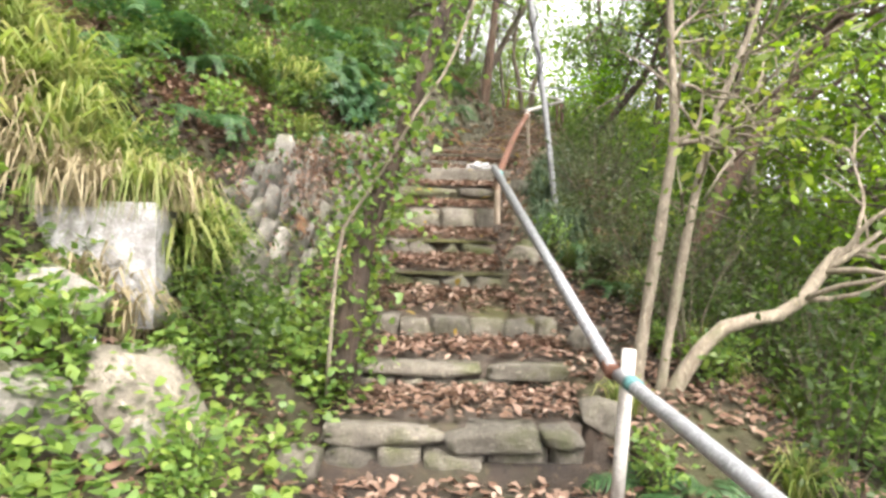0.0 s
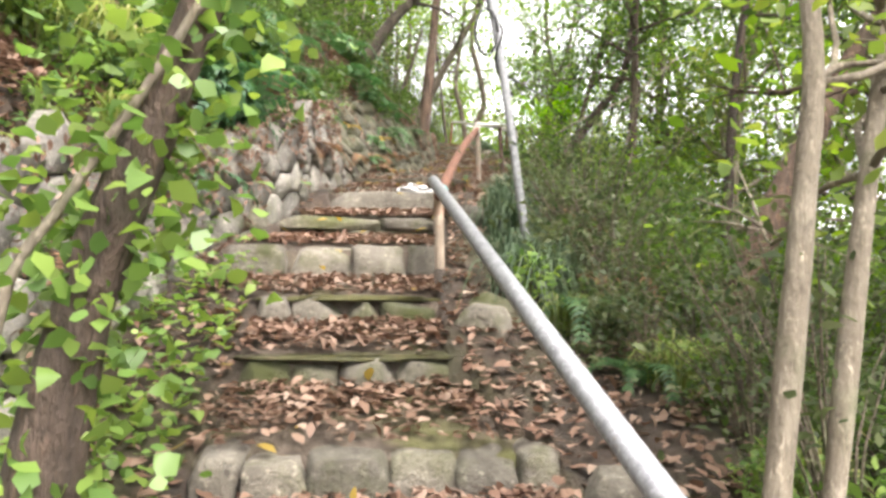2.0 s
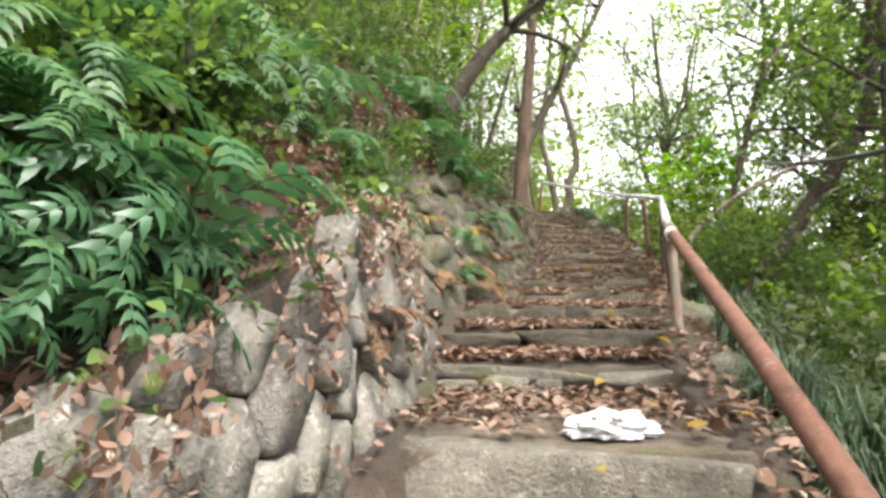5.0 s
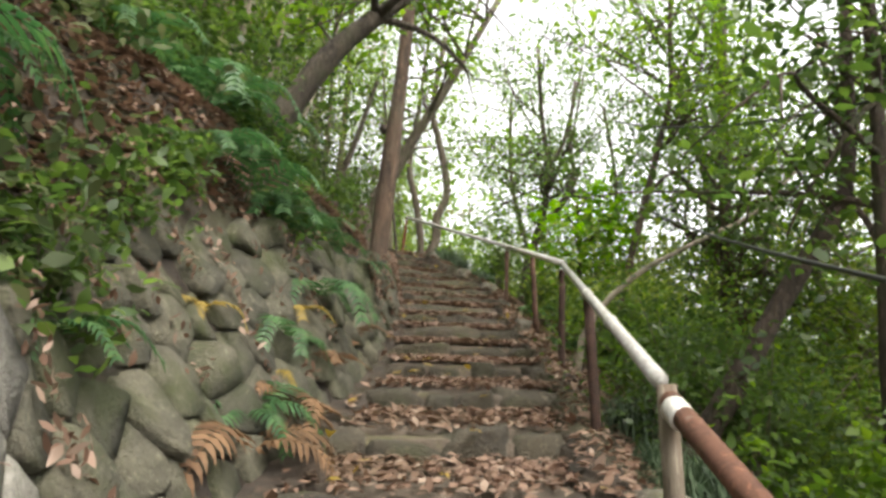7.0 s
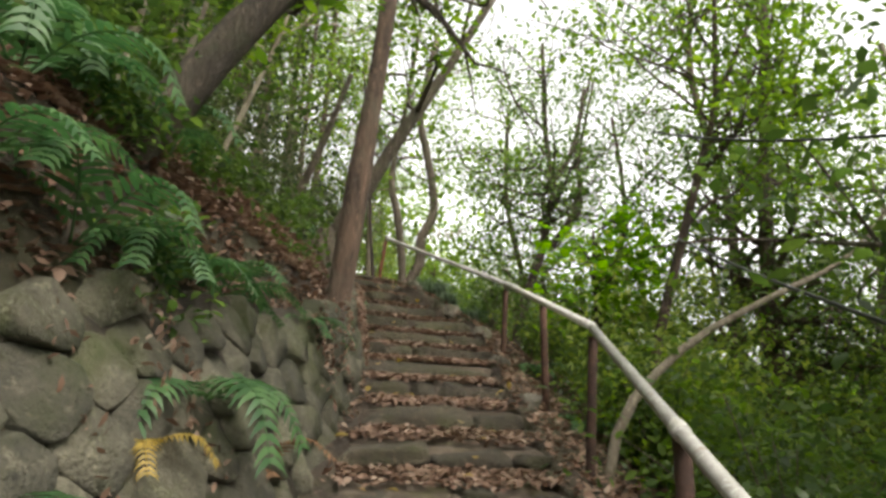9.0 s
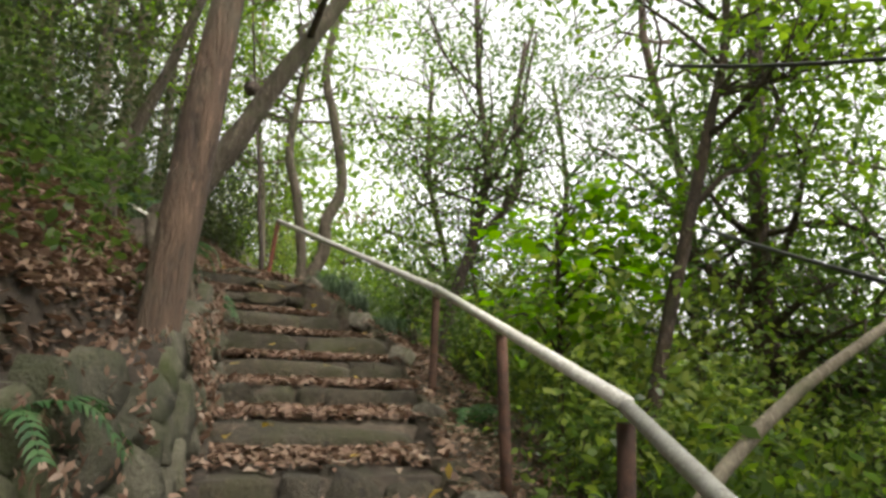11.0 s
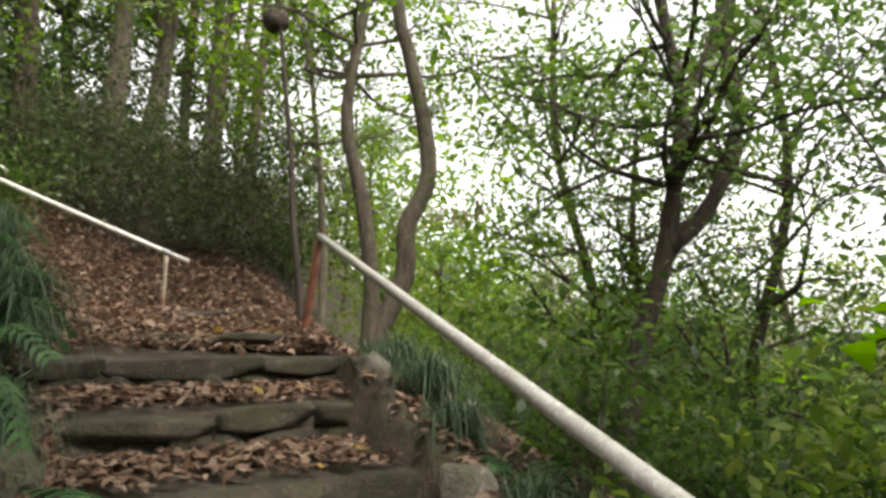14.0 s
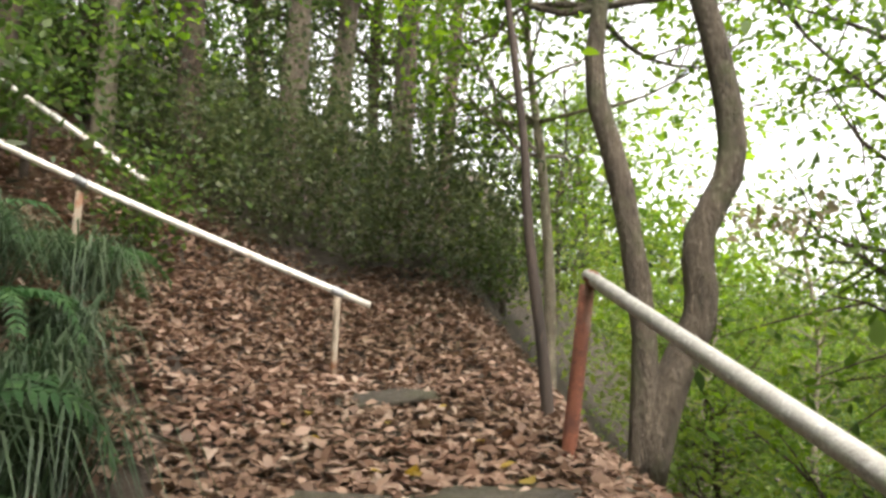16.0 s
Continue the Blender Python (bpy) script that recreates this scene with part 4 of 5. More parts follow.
for k, (x, y) in enumerate([(-0.75, 13.2), (-0.55, 13.5), (-0.95, 13.6), (-0.3, 14.2)]):
    tree(stand(x, y), [(0, 0, 0), (0.12 + 0.05 * k, 0, 0.8), (0.22 + 0.1 * k, 0.05, 1.7), (0.5 + 0.1 * k, 0.1, 3.2)], 0.026, "thin pale stem leaning from the bank", M_BARK_L, L_CANOPY, 30 + k, 6, 0.8, 300, 0.08, 0.25, 0.6)
tree((2.25, 6.4, 0.9), [(0, 0, 0), (0.5, 0, 1.0), (1.1, 0.1, 2.0), (1.9, 0.2, 3.1), (2.6, 0.3, 4.4)], 0.12, "reddish-brown trunk leaning down the slope", M_BARK_R, L_DARK, 13, 12, 1.6, 1800, 0.10, 0.35, 0.5, away=1.0)
young = empty_at("tree", (3.65, 15.6, 2.6), "young tree spreading large bright green leaves", "tree", "trees of the wood")
q = np.random.default_rng(14)
twigs = [(bend([(0, 0, -0.2), (0.05, 0, 1.4), (-0.05, -0.1, 3.05)], 10), np.linspace(0.035, 0.015, 10))]
tips = []
for k in range(16):
    a = q.uniform(0, 6.28)
    ln = q.uniform(0.4, 1.0)
    z0 = q.uniform(1.9, 3.05)
    tw = bend([(-0.04, -0.1, z0), (0.5 * ln * math.cos(a), -0.1 + 0.5 * ln * math.sin(a), z0 + 0.25), (ln * math.cos(a), -0.1 + ln * math.sin(a), z0 + 0.15)], 6)
    twigs.append((tw, np.linspace(0.012, 0.004, 6)))
    tips += [tw[2], tw[3], tw[4], tw[5]]
child("trunk", tube_mesh("trunk", twigs, M_BARK_D, 7), young)
tips = np.array(tips)
c = tips[q.integers(0, len(tips), 900)] + q.normal(size=(900, 3)) * np.array([0.16, 0.16, 0.13])
child("crown", leaf_mesh("crown", clear_way(c, (3.65, 15.6, 2.6)), 0.105, L_BRIGHT, q, flat=0.6, shape=0.75), young)
for k, (x, y, rad, bark, lean) in enumerate([(-2.25, 22.5, 0.11, M_BARK_L, -0.05), (-1.55, 22.9, 0.17, M_BARK_D, -0.3), (-1.15, 24.6, 0.22, M_BARK_M, 0.0), (-0.75, 25.2, 0.18, M_BARK_M, 0.1), (0.35, 24.4, 0.09, M_BARK_D, 0.05), (0.75, 25.4, 0.12, M_BARK_D, 0.1), (-3.1, 23.2, 0.13, M_BARK_D, 0.4), (0.0, 26.0, 0.14, M_BARK_M, 0.0)]):
    tree(stand(x, y, 0.2), [(0, 0, 0), (lean * 0.3, 0, 1.5), (lean, 0.1, 3.2), (lean * 1.6, 0.2, 6.0), (lean * 2, 0.3, 8.5)], rad, "tall trunk rising from the leafy hillside", bark, L_CANOPY, 60 + k, 14, 1.8, 2600, 0.09, 0.34, 0.5)
# woodland all round, from a few grown models
LOOKS = [("leafy broadleaf tree in the surrounding wood", M_BARK_D, L_CANOPY), ("dark evergreen tree in the surrounding wood", M_BARK_D, L_DARK), ("tall grey-barked tree with light green crown", M_BARK_L, L_CANOPY), ("young tree with bright green leaves", M_BARK_L, L_LIGHT)]
models = []
for i in range(6):
    lab, bark, leaf = LOOKS[(0, 1, 2, 0, 3, 1)[i]]
    q = np.random.default_rng(100 + i)
    ht = 8.5 + q.uniform(-1, 1.5)
    pts = [(0, 0, 0)] + [(q.normal() * 0.3, q.normal() * 0.3, ht * k) for k in (0.25, 0.5, 0.75, 1.0)]
    models.append((pts, lab, bark, leaf))
WOOD = []
q = np.random.default_rng(12)
spots = [(-3.2, 9.5), (-2.4, 13.5), (-1.6, 16.5), (-4.5, 12), (-5, 6.5), (-4.2, 17), (-2.9, 21.9), (-0.6, 27.5), (-3.5, 25), (-6, 20), (0.2, 29), (-7, 14), (-7, 3), (-2.2, 26.5), (-4.6, 23), (-3.0, 7.6),
         (8.4, 22.6), (-3.7, 6.0), (-2.9, 8.6), (8, 19), (7.6, 15.3), (10, 17.5), (6.2, 12.6), (9, 25), (12, 27), (12, 33), (8.5, 13), (6.8, 10.5), (10, 8), (7, 6), (5.2, 5.6), (6.5, 3.5), (12, 14), (13, 20), (-4, 31), (17, 12), (18, 22), (16, 4), (-8, 26), (22, 16), (8.2, 31.5), (10.5, 31.0)]
spots += [(4.9, 21.8), (6.3, 20.6), (7.4, 24.6)]
TALL = len(spots)
# low young growth down the valley
spots += [(4.1, 24.6), (5.6, 23.6), (6.8, 25.6), (2.5, 28.5), (7.8, 20.6), (4.9, 28.0), (6.0, 30.0), (8.6, 27.0), (3.4, 31.0), (5.3, 20.6), (6.9, 17.6)]
first = {}
for i, (x, y) in enumerate(spots):
    k = i % 6
    s = (0.85 + 0.35 * q.random()) * (1.0 if i < TALL else 0.55)
    if k not in first:
        pts, lab, bark, leaf = models[k]
        first[k] = tree(stand(x, y, 0.3), pts, 0.11, lab, bark, leaf, 200 + k, 46, 2.1, 10500, 0.088, 0.28, 0.2)
        first[k].scale = (s, s, s)
    else:
        ob = copy_thing(first[k], Matrix.Identity(4))
        ob.matrix_basis = Matrix.Translation(stand(x, y, 0.3)) @ Matrix.Rotation(q.uniform(0, 6.28), 4, "Z") @ Matrix.Scale(s, 4)


# ---- shrubs, ferns, grass, ivy ----
def shrub(seed, height, leaf, label, leaves=700, size=0.05, stems=9):
    q = np.random.default_rng(seed)
    runs, tips = [], []
    for _ in range(stems):
        a, tilt = q.uniform(0, 6.28), q.uniform(0.1, 0.9)
        pts = bend([(0, 0, -0.05), (0.25 * height * tilt * math.cos(a), 0.25 * height * tilt * math.sin(a), height * 0.5), (0.75 * height * tilt * math.cos(a), 0.75 * height * tilt * math.sin(a), height * q.uniform(0.7, 1.1))], 6)
        runs.append((pts, np.linspace(0.0065, 0.002, 6)))
        tips += [pts[2], pts[3], pts[4], pts[5]]
    tips = np.array(tips)
    ob = empty_at("shrub", (0, 0, 0), label, "shrub", "undergrowth of the slope")
    child("stem", tube_mesh("stem", runs, M_BARK_M, 5), ob)
    c = tips[q.integers(0, len(tips), leaves)] + q.normal(size=(leaves, 3)) * height * 0.17
    child("foliage", leaf_mesh("leaves", c, size, leaf, q, flat=0.3, shape=0.5), ob)
    return ob


def scatter(thing, spots, r, low=0.7, high=1.3, sink=0.03, tilt=0.15):
    for i, (x, y) in enumerate(spots):
        s = r.uniform(low, high)
        m = Matrix.Translation((x, y, float(land(x, y)) - sink)) @ Euler((r.uniform(-tilt, tilt), r.uniform(-tilt, tilt), r.uniform(0, 6.28))).to_matrix().to_4x4()
        ob = thing if i == 0 else copy_thing(thing, m)
        ob.matrix_basis = m @ Matrix.Scale(s, 4)


def strewn(n, x0, x1, y0, y1, r, keep=None):
    out = []
    while len(out) < n:
        x, y = r.uniform(x0, x1), r.uniform(y0, y1)
        l, rt = np.interp(y, EDGE_Y, EDGE_L), np.interp(y, RIGHT_Y, RIGHT_X)
        if (l - 0.22 < x < rt + 0.25 and y < 21.3) or (keep and not keep(x, y, l, rt)):
            continue
        out.append((x, y))
    return out


q = np.random.default_rng(5)
scatter(shrub(301, 0.55, L_DARK, "low green shrub on the bank", 800, 0.05), strewn(60, -4.5, -0.6, 3.3, 12, q, lambda x, y, l, rt: y > 3.8 or x > -1.3), q)
scatter(shrub(302, 0.7, L_DARK, "dark green shrub in the undergrowth", 900, 0.055), strewn(50, -5.5, -0.6, 3.4, 24, q, lambda x, y, l, rt: x < l - 0.5), q)
scatter(shrub(303, 0.8, L_DARK, "leafy shrub on the slope below the rail", 900, 0.055), strewn(46, 0.9, 6, 1.5, 24, q, lambda x, y, l, rt: x > rt + (1.2 if y < 9.5 else 0.5) and not (y > 20 and x > 1.8)), q)
scatter(shrub(304, 0.9, L_DARK, "dusky shrub on the slope below the rail", 900, 0.05), strewn(44, 1.2, 7, 2.0, 25, q, lambda x, y, l, rt: x > rt + (1.3 if y < 9.5 else 0.6) and not (y > 20 and x > 1.8)), q)
scatter(shrub(305, 0.32, L_CREEPER, "small bright green seedling shrub", 260, 0.05), strewn(40, -2.4, 1.9, 1.3, 7.5, q, lambda x, y, l, rt: x > -2.4), q)

scatter(shrub(316, 0.95, L_DUSK, "twiggy grey shrub with few small leaves", 520, 0.045, 15), strewn(26, 1.5, 3.8, 3.6, 8.5, q, lambda x, y, l, rt: x > rt + 0.75), q)

# bushes too thick to tell apart
def thicket(name, spots, height, leaf, label, per, size, seed):
    q = np.random.default_rng(seed)
    cs = []
    for x, y in spots:
        h = height * q.uniform(0.7, 1.5)
        tips = np.stack([q.normal(size=40) * h * 0.32, q.normal(size=40) * h * 0.32, h * q.uniform(0.1, 1.0, 40)], 1)
        cs.append(np.array([x, y, float(land(x, y))]) + tips[q.integers(0, 40, per)] + q.normal(size=(per, 3)) * h * 0.10)
    return tagged(new(name, leaf_mesh(name, clear_way(np.vstack(cs), (0, 0, 0)), size, leaf, q, flat=0.3, shape=0.5)), label, "undergrowth", kind="stuff")


thicket("undergrowth", strewn(44, 3.0, 11, 9.0, 28, q, lambda x, y, l, rt: x > rt + 2.6 and not (y > 20.5 and x < 6) and not (y < 15 and x < 6.5)), 1.2, L_CANOPY, "dense light green bushes on the falling slope", 1100, 0.10, 306)
thicket("undergrowth", strewn(62, -8, 11, 3.0, 30, q, lambda x, y, l, rt: (x > rt + (3.4 if y < 15 else 2.4) and y < 20) or x < l - 1.8), 1.3, L_DARK, "dense dark bushes of the wood", 1100, 0.09, 307)


thicket("undergrowth", [(1.3, 6.3), (1.55, 6.9), (1.5, 7.6), (1.75, 8.2), (1.35, 5.7), (1.9, 7.2), (1.7, 8.9), (1.6, 6.1), (2.0, 9.4)], 0.5, L_DUSK, "dusky low brush beside the rail", 420, 0.05, 315)
thicket("undergrowth", strewn(13, 1.8, 4.6, 6.3, 14.5, q, lambda x, y, l, rt: x > rt + 1.2), 0.9, L_CANOPY, "dusky bushes beside the rail", 800, 0.075, 308)
thicket("undergrowth", strewn(30, -5, 1.5, 22.8, 27, q, lambda x, y, l, rt: y > 22.8), 1.5, L_DUSK, "dusky bushes behind the upper path", 800, 0.08, 309)
thicket("undergrowth", strewn(16, -1.6, 1.35, 21.6, 23.2, q, lambda x, y, l, rt: y > 22.0 - 0.2 * x), 1.1, L_DUSK, "leafy bushes on the hillside behind the upper rail", 600, 0.06, 313)
thicket("undergrowth", [(3.6, 23.6), (4.4, 24.6), (3.0, 24.5), (5.2, 23.0), (2.6, 23.4), (4.2, 22.4), (5.6, 24.8), (3.4, 26.0), (6.4, 23.4), (2.2, 24.6), (2.9, 25.4), (3.3, 27.2), (2.0, 26.4)], 2.1, L_LIGHT, "light green bushes beyond the bend", 620, 0.085, 312)
thicket("undergrowth", [(4.8, 19.6), (5.6, 20.5), (4.4, 20.6), (6.4, 19.0), (5.2, 18.6), (6.9, 20.6)], 2.3, L_DARK, "tall dark bushes on the slope below the bend", 1300, 0.075, 318)
thicket("undergrowth", strewn(70, -4, 0.6, 4.3, 17.0, q, lambda x, y, l, rt: 0.45 < l - x < 2.6), 0.38, L_DARK, "low green plants on the bank above the wall", 260, 0.055, 310)


thicket("undergrowth", [(0.0, 15.7), (-0.35, 16.3), (0.05, 16.9), (-0.5, 15.4), (-0.2, 17.4), (-0.8, 16.6), (-0.7, 17.6)], 1.5, L_DUSK, "dusky bushes behind the leaning trunk", 900, 0.06, 317)
thicket("undergrowth", [(-1.45, 3.95), (-1.25, 4.2), (-1.12, 4.5), (-1.05, 4.85), (-1.3, 4.6), (-1.0, 5.2), (-1.5, 4.3)], 0.55, L_DARK, "leafy plants hiding the low end of the wall", 420, 0.055, 319)
thicket("undergrowth", [(-1.1, 8.6), (-1.3, 9.5), (-0.9, 10.1), (-1.6, 8.0), (-1.8, 9.0), (-0.7, 9.4), (-1.4, 10.6), (-2.2, 7.6)], 0.95, L_DUSK, "dusky shrubs thick on the steep bank", 620, 0.06, 320)
thicket("undergrowth", strewn(12, 3.2, 5.6, 13.6, 17.0, q, lambda x, y, l, rt: x > rt + 1.0), 1.3, L_LIGHT, "bright green bushes below the upper rail", 800, 0.08, 314)
far = [(x, y) for x, y in zip(q.uniform(13, 45, 130), q.uniform(-12, 60, 130))] + [(x, y) for x, y in zip(q.uniform(4, 34, 90), q.uniform(36, 62, 90))]
thicket("far_wood", far, 8.0, L_CANOPY, "distant green woodland down the valley side", 700, 0.34, 311)


def fern(seed, fronds, length, leaf, label, broad=1.0):
    q = np.random.default_rng(seed)
    ob = empty_at("fern", (0, 0, 0), label, "fern", "ferns of the bank")
    for i in range(fronds):
        a = i * 6.283 / fronds + q.uniform(-0.3, 0.3)
        ln = length * q.uniform(0.7, 1.1)
        d = np.array([math.cos(a), math.sin(a), 0])
        spine = bend([(0, 0, 0), d * ln * 0.35 + np.array([0, 0, ln * 0.35]), d * ln * 0.75 + np.array([0, 0, ln * 0.35]), d * ln * 1.02 + np.array([0, 0, ln * 0.02])], 15)
        frond = child("frond", tube_mesh("stalk", [(spine, np.linspace(0.005, 0.0015, 15))], leaf, 4), ob)
        side = np.array([-d[1], d[0], 0])
        vs, fs = [], []
        fine = bend(spine, 21)
        for k in range(3, 20, 2 if broad > 1.4 else 1):
            g = k / 20
            w = ln * 0.30 * math.sin(min(1, g * 1.25 + 0.1) * math.pi * 0.88) * 0.85 + 0.012
            t = fine[k + 1] - fine[k]
            t /= np.linalg.norm(t)
            for sgn in (-1, 1):
                o = side * sgn + t * 0.45 + q.normal(size=3) * 0.05
                o /= np.linalg.norm(o)
                p0 = fine[k]
                h = ln * 0.034 * broad
                n0 = len(vs)
                drop = np.array([0, 0, -w * 0.2])
                lift = np.array([0, 0, 0.005])
                m1, m2 = p0 + o * w * 0.28 + drop * 0.05, p0 + o * w * 0.68 + t * h * 0.25 + drop * 0.4
                vs += [p0 - t * h * 0.35, m1 - t * h * 0.8 + lift, m2 - t * h * 0.55 + lift, p0 + o * w + t * h * 0.7 + drop, m2 + t * h * 0.5 + lift, m1 + t * h * 0.75 + lift, p0 + t * h * 0.35, p0 + o * w * 0.985 + t * h * 0.78 + drop]
                fs += [(n0, n0 + 1, n0 + 5, n0 + 6), (n0 + 1, n0 + 2, n0 + 4, n0 + 5), (n0 + 2, n0 + 3, n0 + 7, n0 + 4)]
        child("leaf", mesh_np("pinnae", vs, fs, leaf), frond)
    return ob


fern_spots = [(-1.1, 7.6), (-1.35, 6.9), (-0.8, 8.6), (-1.3, 8.2), (-1.5, 7.4), (-1.0, 9.4), (-1.75, 6.3), (-2.0, 5.2), (-2.3, 4.6), (-1.7, 4.7), (-2.2, 6.2), (-2.2, 7.2), (-0.05, 11.3), (-0.2, 10.6), (0.1, 12.0), (0.45, 13.3), (-0.6, 12.2), (-0.9, 11.0), (0.9, 17.0), (0.75, 16.6), (0.6, 17.4), (0.3, 16.9), (0.3, 17.9), (0.1, 18.4), (-0.3, 18.9), (-0.5, 18.3), (0.0, 17.6), (-0.8, 19.4), (-0.6, 19.9), (-0.3, 11.6), (-0.1, 12.0), (0.1, 12.5), (-0.5, 11.2), (-0.6, 11.7), (-0.8, 12.1), (-0.35, 12.6)]
q = np.random.default_rng(9)
for y in np.linspace(6.6, 9.6, 9):
    fern_spots.append((float(np.interp(y, EDGE_Y, EDGE_L)) - q.uniform(0.6, 0.95), y))
for y in np.linspace(5.0, 10.5, 7):
    fern_spots.append((float(np.interp(y, EDGE_Y, EDGE_L)) - q.uniform(0.8, 1.7), y))
scatter(fern(401, 9, 0.46, L_FERN, "glossy green fern with arching fronds on the bank"), fern_spots[::2], q, 0.75, 1.25, 0.02, 0.3)
scatter(fern(402, 8, 0.48, L_FERN, "broad green fern hanging over the stone wall"), fern_spots[1::2], q, 0.75, 1.25, 0.02, 0.3)
scatter(fern(403, 6, 0.26, L_YELLOW, "yellowing fern on the wall top"), [(0.0, 11.6), (-0.95, 7.5), (-0.1, 11.05), (-0.4, 10.6)], q, 0.8, 1.1, 0.02, 0.3)
scatter(fern(405, 6, 0.42, L_WITHERED, "withered brown fern hanging over the wall"), [(float(np.interp(y, EDGE_Y, EDGE_L)) - 0.3, y) for y in (5.3, 6.6, 7.9, 10.4, 10.9, 11.5, 12.3)], q, 0.8, 1.2, 0.02, 0.4)
scatter(fern(406, 7, 0.5, L_FERN, "glossy dark fern drooping over the wall"), [(-1.2, 6.75), (-1.1, 7.05), (-1.45, 6.3)], q, 0.85, 1.1, -0.02, 0.3)
scatter(fern(407, 8, 0.46, L_GLOSS, "broad-leaved glossy fern hanging down the bank", 1.9), [(-1.12, 6.55), (-1.0, 6.95), (-1.25, 6.3), (-0.9, 7.25), (-1.3, 6.85)], q, 0.75, 1.1, -0.02, 0.35)
hanging = fern(408, 8, 0.40, L_GLOSS, "broad-leaved glossy fern rooted in the steep bank", 1.9)
for i, (x, y, z) in enumerate([(-1.04, 7.0, 2.86), (-1.05, 6.9, 2.70), (-0.97, 7.16, 2.88), (-0.96, 7.14, 2.72), (-0.91, 7.3, 2.82), (-1.09, 6.8, 2.80), (-0.9, 7.32, 2.66), (-1.1, 6.7, 2.66)]):
    m = Matrix.Translation((x, y, z)) @ Matrix.Rotation(0.9 + q.uniform(-0.2, 0.2), 4, "Y") @ Matrix.Rotation(q.uniform(0, 6.28), 4, "Z")
    ob = hanging if i == 0 else copy_thing(hanging, m)
    ob.matrix_basis = m @ Matrix.Scale(q.uniform(0.7, 1.0), 4)
scatter(fern(409, 7, 0.5, L_WITHERED, "withered brown fern on the slope below the rail"), [(1.35, 7.1), (1.6, 7.4), (1.5, 7.9), (1.9, 7.0), (1.75, 8.4), (2.1, 7.8), (1.45, 6.6)], q, 0.9, 1.3, 0.02, 0.3)
scatter(fern(404, 7, 0.42, L_FERN, "green fern on the slope below the rail"), [(1.25, 6.1), (1.5, 5.6), (1.4, 7.0), (1.7, 7.6), (1.1, 3.4), (1.35, 2.6), (1.5, 3.2), (2.2, 5.5), (2.9, 14.2), (2.9, 15.4), (2.8, 17.5)], q, 0.8, 1.3, 0.02, 0.2)


def tuft(seed, blades, length, leaf, label, droop=0.5, thin=0.018):
    q = np.random.default_rng(seed)
    vs, fs = [], []
    for _ in range(blades):
        a, ln = q.uniform(0, 6.28), length * q.uniform(0.5, 1.1)
        d = np.array([math.cos(a), math.sin(a), 0])
        s = np.array([-d[1], d[0], 0]) * ln * thin
        b = q.normal(size=3) * np.array([0.06, 0.06, 0.0])
        lean = q.uniform(0.15, 0.8)
        pts = [b, b + d * ln * 0.3 * lean + np.array([0, 0, ln * 0.5]), b + d * ln * 0.75 * lean + np.array([0, 0, ln * (0.8 - droop * lean * 0.4)]), b + d * ln * 1.15 * lean + np.array([0, 0, ln * (0.85 - droop * lean)])]
        n0 = len(vs)
        for p, w in zip(pts, (0.8, 1, 0.7, 0.05)):
            vs += [p - s * w, p + s * w]
        fs += [(n0 + 2 * k, n0 + 2 * k + 1, n0 + 2 * k + 3, n0 + 2 * k + 2) for k in range(3)]
    ob = empty_at("grass_tuft", (0, 0, 0), label, "grass", "grass tufts")
    child("grass", mesh_np("blades", vs, fs, leaf), ob)
    return ob


q = np.random.default_rng(15)
scatter(tuft(501, 170, 0.55, L_GRASS, "long green grass tuft hanging over the bank", 0.8), [(x, y) for x, y in zip(q.uniform(-3.3, -1.45, 46), q.uniform(3.25, 4.3, 46))] + [(-1.35, 6.0), (-1.2, 6.4), (-1.5, 6.2), (-1.7, 5.9)], q, 0.7, 1.2)
scatter(tuft(502, 120, 0.4, L_DRY, "dry straw-coloured grass tuft", 1.0), [(x, y) for x, y in zip(q.uniform(-2.9, -1.5, 22), q.uniform(3.1, 3.5, 22))] + [(-1.25, 6.0), (-1.15, 6.2)] + [(float(np.interp(y, EDGE_Y, EDGE_L)) - 0.3, y) for y in (5.5, 5.7, 5.9, 6.1)], q, 0.7, 1.2)
scatter(tuft(503, 110, 0.5, L_GRASS, "fresh grass tuft on the slope", 0.7), strewn(24, 0.8, 2.6, 2.0, 8, q), q, 0.5, 0.9)
scatter(tuft(504, 260, 0.5, L_SEDGE, "drooping dark grass tuft beside the path", 1.3, 0.011), [(0.55, 17.4), (0.75, 17.0), (0.4, 17.8), (0.2, 18.2), (0.65, 16.6), (0.1, 18.8), (-0.1, 19.2), (0.3, 18.5), (0.0, 18.0), (-0.2, 18.5), (-0.4, 19.0), (-0.35, 19.6), (-0.6, 19.3), (0.15, 17.5), (-0.1, 17.2), (-0.7, 20.3), (1.0, 6.5), (1.15, 6.8), (1.05, 7.1), (1.25, 7.3), (1.15, 7.6), (1.35, 7.0), (1.3, 7.8), (1.45, 8.2), (1.35, 8.5), (1.5, 8.8), (1.55, 7.5), (1.6, 9.2), (1.75, 9.8), (1.0, 6.1), (1.25, 6.4), (1.9, 10.3), (2.05, 10.9), (2.2, 11.5), (2.6, 17.8), (2.4, 18.6), (2.5, 18.2), (2.3, 19.0), (2.75, 17.2)], q, 0.7, 1.2)

